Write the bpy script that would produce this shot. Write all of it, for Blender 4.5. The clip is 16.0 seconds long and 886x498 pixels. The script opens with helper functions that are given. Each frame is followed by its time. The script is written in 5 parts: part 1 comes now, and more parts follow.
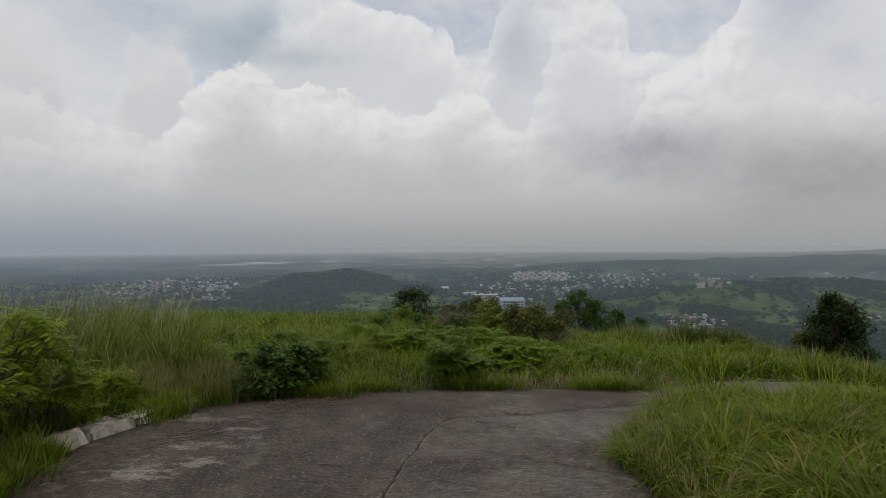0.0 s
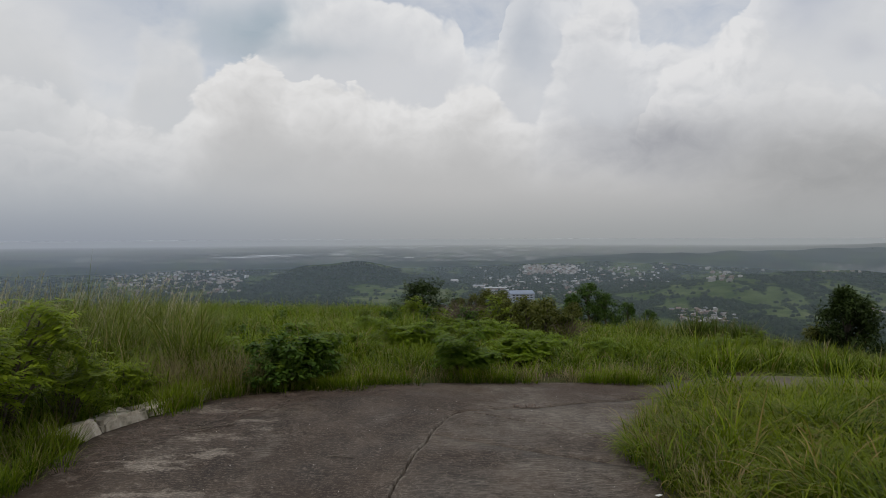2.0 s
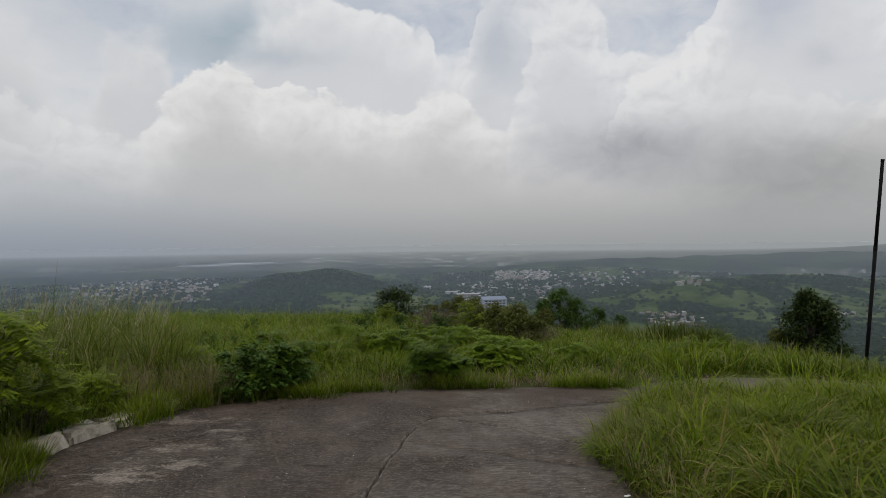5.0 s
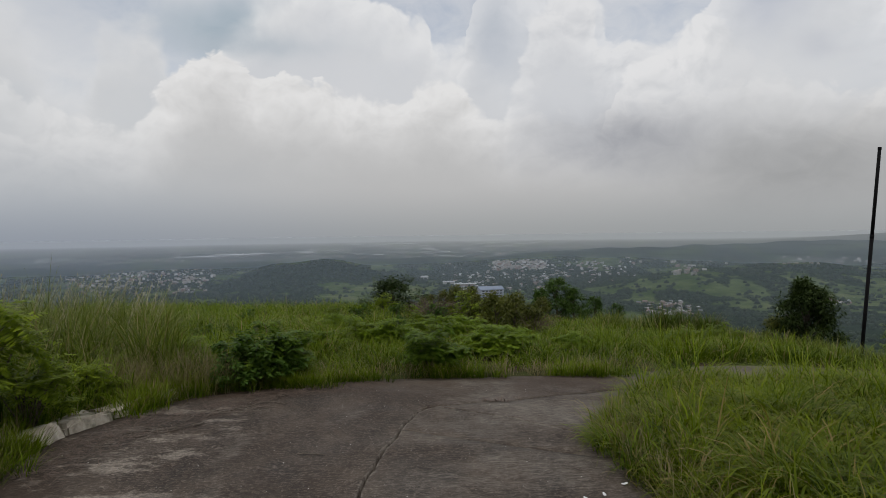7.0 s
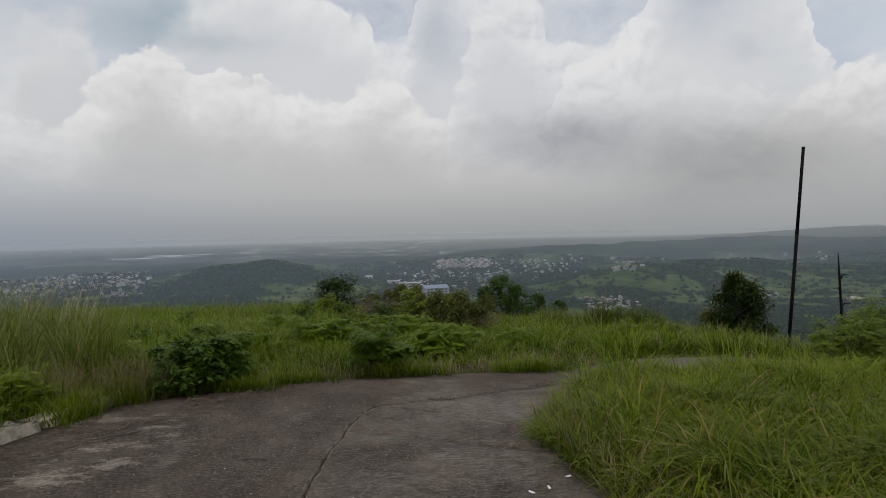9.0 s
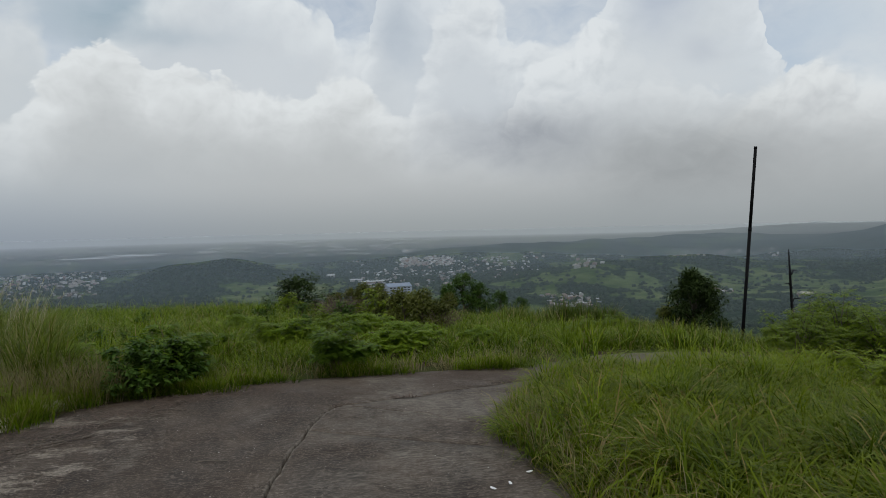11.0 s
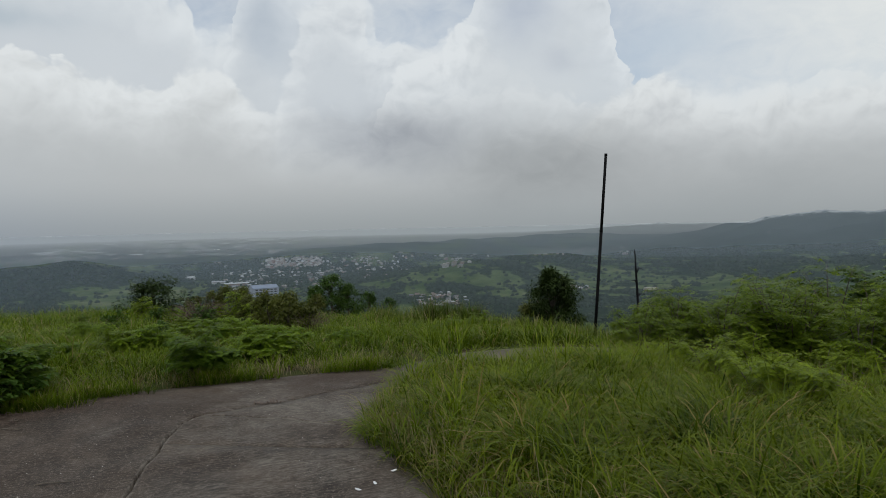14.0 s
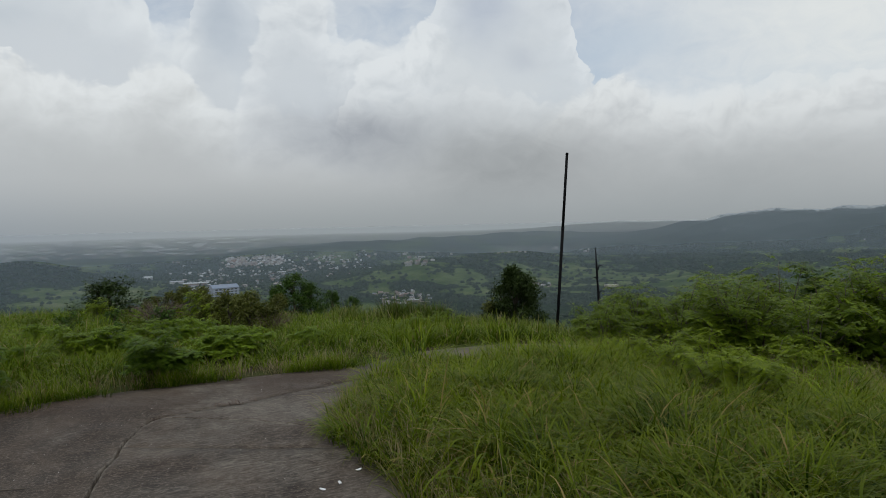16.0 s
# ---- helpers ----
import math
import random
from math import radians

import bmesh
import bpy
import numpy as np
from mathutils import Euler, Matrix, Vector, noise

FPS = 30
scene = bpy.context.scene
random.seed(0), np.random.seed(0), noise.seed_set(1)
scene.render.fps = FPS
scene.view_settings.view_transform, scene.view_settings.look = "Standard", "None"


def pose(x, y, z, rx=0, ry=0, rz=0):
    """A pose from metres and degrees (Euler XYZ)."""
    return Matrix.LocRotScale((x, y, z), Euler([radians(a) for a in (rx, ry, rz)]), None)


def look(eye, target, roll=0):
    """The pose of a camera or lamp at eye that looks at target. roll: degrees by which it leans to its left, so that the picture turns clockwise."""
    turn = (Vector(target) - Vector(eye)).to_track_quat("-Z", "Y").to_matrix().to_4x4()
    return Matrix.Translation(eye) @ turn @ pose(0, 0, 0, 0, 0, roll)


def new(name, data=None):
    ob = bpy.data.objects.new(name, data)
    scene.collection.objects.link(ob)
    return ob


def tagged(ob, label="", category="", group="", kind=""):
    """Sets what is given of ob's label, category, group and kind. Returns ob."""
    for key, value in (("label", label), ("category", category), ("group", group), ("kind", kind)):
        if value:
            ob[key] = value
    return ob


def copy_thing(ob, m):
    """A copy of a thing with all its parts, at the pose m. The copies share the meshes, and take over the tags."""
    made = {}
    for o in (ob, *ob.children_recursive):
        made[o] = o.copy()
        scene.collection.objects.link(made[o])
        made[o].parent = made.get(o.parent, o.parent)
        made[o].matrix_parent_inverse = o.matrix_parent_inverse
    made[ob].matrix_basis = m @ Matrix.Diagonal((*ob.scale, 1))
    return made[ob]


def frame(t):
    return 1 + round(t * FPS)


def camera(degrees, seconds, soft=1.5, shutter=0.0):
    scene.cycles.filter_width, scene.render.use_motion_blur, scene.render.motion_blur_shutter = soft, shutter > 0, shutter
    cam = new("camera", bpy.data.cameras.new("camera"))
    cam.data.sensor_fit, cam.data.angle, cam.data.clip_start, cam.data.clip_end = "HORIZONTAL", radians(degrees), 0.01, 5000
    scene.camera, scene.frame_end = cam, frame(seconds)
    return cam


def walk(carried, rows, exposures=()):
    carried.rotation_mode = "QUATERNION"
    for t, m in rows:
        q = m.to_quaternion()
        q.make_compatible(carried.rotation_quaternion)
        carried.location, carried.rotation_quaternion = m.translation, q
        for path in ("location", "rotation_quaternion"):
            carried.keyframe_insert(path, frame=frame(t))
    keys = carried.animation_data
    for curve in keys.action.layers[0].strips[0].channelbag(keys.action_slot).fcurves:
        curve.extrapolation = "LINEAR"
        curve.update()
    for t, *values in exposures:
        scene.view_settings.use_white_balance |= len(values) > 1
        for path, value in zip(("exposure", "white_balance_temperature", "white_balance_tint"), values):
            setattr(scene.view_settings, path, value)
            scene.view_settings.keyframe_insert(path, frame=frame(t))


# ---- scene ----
cam = camera(67.8, 16.0, soft=0.9)
EYE = 1.65
# seconds, the eye's drift from where it started, yaw, pitch, roll: the camera is turned by hand on one spot
ROWS = [
    (0.0, 0.000, 0.000, 0.000, 0.00, -0.65, 0.30),
    (0.5, -0.005, -0.012, -0.001, 0.25, -1.00, 0.23),
    (1.0, -0.002, -0.014, 0.000, 0.72, -1.05, 0.45),
    (1.5, 0.001, -0.005, -0.002, 0.85, -1.18, 0.59),
    (2.0, -0.005, 0.002, 0.004, 0.82, -1.26, 0.25),
    (2.5, 0.003, -0.006, 0.001, 0.94, -0.76, 0.57),
    (3.0, -0.002, -0.018, 0.003, 0.07, -0.69, 0.63),
    (3.5, -0.008, -0.022, 0.002, 0.41, 0.06, 0.41),
    (4.0, -0.001, -0.030, 0.006, -0.61, -0.46, 0.43),
    (4.5, 0.002, -0.066, 0.015, -1.37, -0.60, 0.47),
    (7.0, 0.008, -0.026, -0.002, -1.85, -1.58, 0.80),
    (7.5, 0.004, -0.026, 0.000, -2.37, -1.64, 1.13),
    (8.0, 0.012, -0.043, 0.000, -4.90, -1.35, 1.34),
    (8.5, 0.004, -0.058, 0.001, -6.22, -1.58, 1.00),
    (9.0, 0.013, -0.009, -0.010, -6.68, -1.76, 1.25),
    (11.5, 0.023, -0.022, -0.006, -10.93, -1.98, 1.34),
    (12.0, 0.029, -0.024, 0.000, -12.10, -1.43, 1.45),
    (12.5, 0.045, -0.037, 0.003, -14.21, -1.23, 1.58),
    (13.0, 0.042, -0.052, 0.009, -16.74, -1.86, 1.51),
    (13.5, 0.044, -0.053, 0.007, -17.85, -1.98, 1.71),
    (14.0, 0.044, -0.094, 0.017, -21.23, -2.25, 1.20),
    (14.5, 0.035, -0.075, 0.008, -22.38, -2.71, 1.31),
    (15.0, 0.028, -0.116, 0.013, -22.58, -2.78, 1.66),
    (15.5, 0.042, -0.101, 0.019, -23.54, -2.61, 1.47),
    (16.0, 0.030, -0.117, 0.023, -24.43, -2.47, 1.29),
]
walk(cam, [(t, pose(x, y, EYE + z, 90 + pitch, roll, yaw)) for t, x, y, z, yaw, pitch, roll in ROWS],
     exposures=[(0.0, 0.0, 6500, 10), (9.2, 0.0, 6500, 10), (11.2, 0.0, 6230, 6), (16.0, 0.0, 6230, 6)])

from mathutils.geometry import delaunay_2d_cdt

# ---- node helpers ----
class Nodes:
    """Short calls for building a node tree."""

    def __init__(self, tree):
        self.tree = tree
        tree.nodes.clear()

    def add(self, kind):
        return self.tree.nodes.new(kind)

    def put(self, socket, v):
        if isinstance(v, bpy.types.NodeSocket):
            self.tree.links.new(v, socket)
        elif v is not None:
            if socket.type == "RGBA" and len(v) == 3:
                v = (*v, 1)
            socket.default_value = v

    def math(self, op, a, b=None, c=None, clamp=False):
        n = self.add("ShaderNodeMath")
        n.operation, n.use_clamp = op, clamp
        for i, v in enumerate((a, b, c)):
            self.put(n.inputs[i], v)
        return n.outputs[0]

    def step(self, v, lo, hi, a=0.0, b=1.0):
        n = self.add("ShaderNodeMapRange")
        n.interpolation_type = "SMOOTHSTEP"
        for i, x in enumerate((v, lo, hi, a, b)):
            self.put(n.inputs[i], x)
        return n.outputs[0]

    def mix(self, f, a, b, mode="MIX"):
        n = self.add("ShaderNodeMix")
        n.data_type, n.blend_type = "RGBA", mode
        self.put(n.inputs[0], f)
        self.put(n.inputs[6], a)
        self.put(n.inputs[7], b)
        return n.outputs[2]

    def noise(self, vec, scale, detail=4, rough=0.5, distort=0.0, out=0):
        n = self.add("ShaderNodeTexNoise")
        self.put(n.inputs["Vector"], vec)
        for k, v in (("Scale", scale), ("Detail", detail), ("Roughness", rough), ("Distortion", distort)):
            n.inputs[k].default_value = v
        return n.outputs[out]

    def voronoi(self, vec, scale, feature="F1", smooth=0.5, out=0, dims="3D"):
        n = self.add("ShaderNodeTexVoronoi")
        n.feature, n.voronoi_dimensions = feature, dims
        self.put(n.inputs["Vector"], vec)
        n.inputs["Scale"].default_value = scale
        if feature == "SMOOTH_F1":
            n.inputs["Smoothness"].default_value = smooth
        return n.outputs[out]

    def xyz(self, x, y, z):
        n = self.add("ShaderNodeCombineXYZ")
        for i, v in enumerate((x, y, z)):
            self.put(n.inputs[i], v)
        return n.outputs[0]

    def split(self, v):
        n = self.add("ShaderNodeSeparateXYZ")
        self.put(n.inputs[0], v)
        return n.outputs

    def scale(self, vec, s):
        n = self.add("ShaderNodeVectorMath")
        n.operation = "MULTIPLY"
        self.put(n.inputs[0], vec)
        n.inputs[1].default_value = s if isinstance(s, tuple) else (s, s, s)
        return n.outputs[0]

    def ramp(self, f, stops):
        n = self.add("ShaderNodeValToRGB")
        self.put(n.inputs[0], f)
        el = n.color_ramp.elements
        while len(el) < len(stops):
            el.new(0.5)
        for e, (p, c) in zip(el, stops):
            e.position, e.color = p, (*c, 1)
        return n.outputs[0]

    def curve(self, v, pts):
        """A smooth line through (x, y) points."""
        x0, x1 = pts[0][0], pts[-1][0]
        y0, y1 = min(p[1] for p in pts), max(p[1] for p in pts)
        u = self.math("DIVIDE", self.math("SUBTRACT", v, x0), x1 - x0, clamp=True)
        n = self.add("ShaderNodeFloatCurve")
        c = n.mapping.curves[0]
        n.mapping.extend = "HORIZONTAL"
        for i, (x, y) in enumerate(pts):
            q = ((x - x0) / (x1 - x0), (y - y0) / (y1 - y0))
            if i < 2:
                c.points[i].location = q
            else:
                c.points.new(*q)
        n.mapping.update()
        self.put(n.inputs["Value"], u)
        return self.math("MULTIPLY_ADD", n.outputs[0], y1 - y0, y0)


# ---- sky ----
def build_sky():
    world = bpy.data.worlds.new("sky")
    scene.world = world
    world.use_nodes = True
    n = Nodes(world.node_tree)
    d = n.split(n.add("ShaderNodeTexCoord").outputs["Generated"])
    az = n.math("DEGREES", n.math("ARCTAN2", d[0], d[1]))
    el = n.math("DEGREES", n.math("ARCSINE", n.math("MINIMUM", n.math("MAXIMUM", d[2], -1.0), 1.0)))

    def drift(v, seed, scale, amount, detail=5):
        """Shift a place on the sky by turbulent amounts."""
        t = n.split(n.noise(n.xyz(v[0], v[1], seed), scale, detail, 0.56, out=1))
        return tuple(n.math("ADD", v[k], n.math("MULTIPLY", n.math("SUBTRACT", t[k], 0.5), amount)) for k in (0, 1))

    def puffs(u, v):
        """Heaped rounded heads, 0 at their middles."""
        p = n.xyz(u, n.math("MULTIPLY", v, 1.2), 0.0)
        big = n.voronoi(p, 0.30, "SMOOTH_F1", 0.45, dims="2D")
        small = n.voronoi(p, 0.85, "SMOOTH_F1", 0.40, dims="2D")
        tiny = n.voronoi(p, 2.3, "SMOOTH_F1", 0.35, dims="2D")
        return n.math("ADD", n.math("MULTIPLY", big, 0.62), n.math("ADD", n.math("MULTIPLY", small, 0.27), n.math("MULTIPLY", tiny, 0.11)))

    w = drift((az, el), 1.0, 0.13, 4.0, 3)
    w2 = drift(w, 7.0, 0.5, 1.1, 2)
    heads = puffs(*w2)
    # the same a little higher and to one side: the difference gives the heads their light and shade
    lit = puffs(n.math("SUBTRACT", w2[0], 0.45), n.math("ADD", w2[1], 0.75))
    relief = n.math("MULTIPLY", n.math("SUBTRACT", lit, heads), 1.0)
    broad = n.noise(n.xyz(az, n.math("MULTIPLY", el, 1.6), 3.0), 0.075, 5, 0.55)
    wisp = n.noise(n.xyz(az, n.math("MULTIPLY", el, 1.5), 9.0), 0.33, 7, 0.6, 0.8)

    sky = n.add("ShaderNodeTexSky")
    sky.sky_type, sky.sun_disc, sky.sun_elevation, sky.sun_rotation = "NISHITA", False, radians(58), radians(200)
    blue = n.mix(1.0, sky.outputs[0], (0.10, 0.10, 0.10), "MULTIPLY")

    # high thin veil over the blue
    veil = n.step(n.math("ADD", n.math("MULTIPLY", broad, 0.7), n.math("MULTIPLY", wisp, 0.3)), 0.30, 0.66)
    col = n.mix(n.math("MULTIPLY_ADD", veil, 0.40, 0.52), blue, (0.67, 0.68, 0.70))

    def blob(col, a0, e0, sa, se, amount, colour):
        """A soft patch of thinner or thicker cloud."""
        u = n.math("POWER", n.math("ABSOLUTE", n.math("DIVIDE", n.math("SUBTRACT", w[0], a0), sa)), 2.0)
        v = n.math("POWER", n.math("ABSOLUTE", n.math("DIVIDE", n.math("SUBTRACT", w[1], e0), se)), 2.0)
        g = n.math("EXPONENT", n.math("MULTIPLY", n.math("ADD", u, v), -1.0))
        g = n.math("MULTIPLY", g, n.math("MULTIPLY_ADD", wisp, 0.9 * amount, 0.55 * amount), clamp=True)
        return n.mix(g, col, colour)

    def bank(col, pts, bright, dark, depth, crisp=0.3, shade=1.0, cover=1.0, heap=2.0, wispy=6.0):
        """A bank of cumulus below an outline: bright heads, greyer with depth under them."""
        edge = n.math("SUBTRACT", n.curve(w2[0], pts), n.math("MULTIPLY", n.math("SUBTRACT", heads, 0.42), heap))
        below = n.math("SUBTRACT", edge, n.math("MULTIPLY_ADD", w2[1], 0.6, n.math("MULTIPLY", el, 0.4)))
        soft = n.math("MULTIPLY_ADD", n.step(broad, 0.38, 0.62), crisp * wispy, crisp * 0.6)
        mask = n.math("MULTIPLY", n.step(n.math("DIVIDE", below, soft), -1.0, 1.0), cover)
        tone = n.math("SUBTRACT", n.math("MULTIPLY", n.step(below, -0.15 * depth, depth), 0.92), n.math("MULTIPLY", relief, n.math("MULTIPLY", n.step(below, depth * 1.2, 0.0), 1.5 * shade)))
        tone = n.math("ADD", tone, n.math("MULTIPLY", n.math("SUBTRACT", wisp, 0.5), 0.25), clamp=True)
        return n.mix(mask, col, n.mix(tone, bright, dark))

    # blue-grey hollow in the upper left
    col = blob(col, -15.5, 16.6, 5.5, 2.4, 1.0, (0.36, 0.43, 0.49))
    col = blob(col, -29, 16.0, 5.0, 3.5, 0.5, (0.50, 0.53, 0.58))
    # upper left, soft
    col = bank(col, [(-70, 13), (-40, 15.5), (-34.5, 17.4), (-31, 16.0), (-28, 12.0), (-26.5, 12.0), (-25, 15.6), (-22, 16.0), (-20, 13.0), (-17, 6), (-10, 2)],
               (0.69, 0.69, 0.69), (0.56, 0.57, 0.58), 6.0, 0.7, 0.6, 0.75)
    # white streamers across the top
    col = bank(col, [(-18, 4), (-14.5, 16.8), (-12, 19.5), (-9, 20.6), (-5, 19.0), (-2, 17.8), (0.2, 17.3), (1.0, 15.8), (4, 15.4), (8, 11), (14, 4)],
               (0.77, 0.77, 0.77), (0.60, 0.61, 0.63), 5.0, 0.5, 0.8, 0.85)
    col = blob(col, -13.5, 15.6, 5.0, 1.0, 0.8, (0.43, 0.48, 0.53))
    # towers to the right
    col = bank(col, [(1.5, 6), (3.4, 13), (4.2, 18.2), (5.2, 20.4), (8.5, 21), (12, 21), (14.5, 19.2), (16, 16.4), (18, 15.2), (24, 14), (30, 10)],
               (0.74, 0.745, 0.755), (0.58, 0.595, 0.62), 8.0, 0.32, 1.5, 0.70, 2.8, 2.0)
    col = blob(col, 6.4, 16.6, 2.2, 3.4, 0.8, (0.47, 0.505, 0.56))
    col = bank(col, [(7.0, 8), (9.0, 15), (10.6, 18.2), (12.6, 19.4), (14.6, 18.0), (15.4, 15.4), (18, 15.0), (20, 15.4), (23.4, 16.0), (26, 14), (30, 9)],
               (0.745, 0.745, 0.75), (0.60, 0.61, 0.63), 7.0, 0.32, 1.3, 0.65, 3.0, 2.5)
    col = blob(col, 44.0, 20.5, 10.0, 3.6, 0.95, (0.72, 0.725, 0.74))
    col = blob(col, 41.0, 14.2, 4.6, 2.0, 0.8, (0.50, 0.56, 0.64))
    col = bank(col, [(15, 6), (18, 12.5), (21, 15.0), (23.4, 16.6), (24.8, 19.6), (27, 22.5), (32, 23), (34.2, 20.5), (35.4, 17.0), (36.0, 14.2), (36.6, 12.0), (39.5, 10.6), (42, 9), (46, 5)],
               (0.755, 0.755, 0.76), (0.62, 0.63, 0.645), 9.0, 0.28, 1.5, 0.78, 3.2, 2.0)
    col = blob(col, 28.2, 17.4, 2.6, 2.6, 0.8, (0.47, 0.50, 0.57))
    col = blob(col, 31.6, 13.6, 1.7, 0.9, 0.6, (0.50, 0.52, 0.57))
    # pale blue gap beside the towers and thin bright cloud past it
    col = blob(col, 56, 15.0, 11.0, 8.0, 1.0, (0.75, 0.745, 0.73))
    col = bank(col, [(30, 4), (34, 8.8), (36.5, 11.0), (38.5, 11.2), (41, 10.4), (44, 9.6), (48, 9.4), (54, 9.4), (58, 10.4), (66, 11), (80, 10)],
               (0.75, 0.745, 0.74), (0.53, 0.53, 0.54), 6.0, 0.45, 1.0, 0.8)
    # the long cumulus in front
    col = bank(col, [(-70, 8), (-40, 10.0), (-33, 10.6), (-28, 9.0), (-25, 8.6), (-23, 9.4), (-20.6, 11.4), (-18.6, 13.8), (-16.8, 14.4), (-15.2, 13.8), (-13.4, 12.9), (-9.5, 12.3), (-4.5, 11.6),
                     (-1.0, 11.8), (1.3, 12.8), (4.2, 11.4), (7, 9.4), (12, 9.0), (17, 9.2), (22, 10.2), (27, 10.8), (32, 10.0), (40, 8.4), (60, 8), (80, 8)],
               (0.745, 0.742, 0.74), (0.50, 0.50, 0.50), 8.0, 0.24, 0.6, n.curve(w[0], [(-60, 0.4), (-30, 0.5), (-25, 0.55), (-19, 1.0), (4, 1.0), (8, 0.5), (14, 0.30), (30, 0.36), (60, 0.42)]), 2.6, 1.5)
    # grey murk under the clouds, down to the horizon
    low = n.math("ADD", n.math("MULTIPLY_ADD", w[1], 0.5, n.math("MULTIPLY", el, 0.5)), n.math("MULTIPLY", n.math("SUBTRACT", broad, 0.5), 5.0))
    murk = n.mix(n.step(az, -34.0, 0.0), (0.42, 0.445, 0.475), (0.462, 0.462, 0.462))
    col = n.mix(n.step(low, 10.0, 1.5), col, murk)
    col = blob(col, 17.0, 7.2, 7.5, 2.2, 0.85, (0.345, 0.355, 0.385))
    col = blob(col, 30.0, 4.4, 9.0, 3.6, 0.75, (0.315, 0.32, 0.325))
    col = blob(col, 48.0, 3.0, 9.0, 3.0, 0.4, (0.33, 0.34, 0.345))
    foot = n.mix(n.step(az, -34.0, 8.0), (0.265, 0.295, 0.345), (0.31, 0.325, 0.332))
    col = n.mix(n.step(el, 4.2, -1.4), col, foot)
    # overhead and behind: broken bright cloud
    over = n.mix(n.step(n.noise(n.xyz(d[0], d[1], d[2]), 2.2, 5, 0.55), 0.35, 0.7), (0.58, 0.63, 0.72), (1.0, 0.98, 0.95))
    col = n.mix(n.step(el, 23.0, 42.0), col, over)
    bg = n.add("ShaderNodeBackground")
    n.put(bg.inputs[0], col)
    bg.inputs[1].default_value = 1.0
    n.tree.links.new(bg.outputs[0], n.add("ShaderNodeOutputWorld").inputs[0])


build_sky()
sun = new("sun", bpy.data.lights.new("sun", "SUN"))
sun.data.energy, sun.data.angle, sun.data.color = 0.9, radians(18), (1.0, 0.96, 0.90)
sun.matrix_world = look((-20, -60, 120), (0, 0, 0))


# ---- materials ----
def material(name, build):
    m = bpy.data.materials.new(name)
    m.use_nodes = True
    n = Nodes(m.node_tree)
    surface = build(n)
    n.tree.links.new(surface, n.add("ShaderNodeOutputMaterial").inputs[0])
    return m


def shiny(n, colour, rough=0.8, metal=0.0, bump=None, strength=0.3, distance=0.01, spec=0.5):
    p = n.add("ShaderNodeBsdfPrincipled")
    n.put(p.inputs["Base Color"], colour)
    n.put(p.inputs["Roughness"], rough)
    n.put(p.inputs["Metallic"], metal)
    n.put(p.inputs["Specular IOR Level"], spec)
    if bump is not None:
        b = n.add("ShaderNodeBump")
        b.inputs["Strength"].default_value, b.inputs["Distance"].default_value = strength, distance
        n.put(b.inputs["Height"], bump)
        n.put(p.inputs["Normal"], b.outputs[0])
    return p.outputs[0]


def where(n):
    return n.add("ShaderNodeNewGeometry").outputs["Position"]


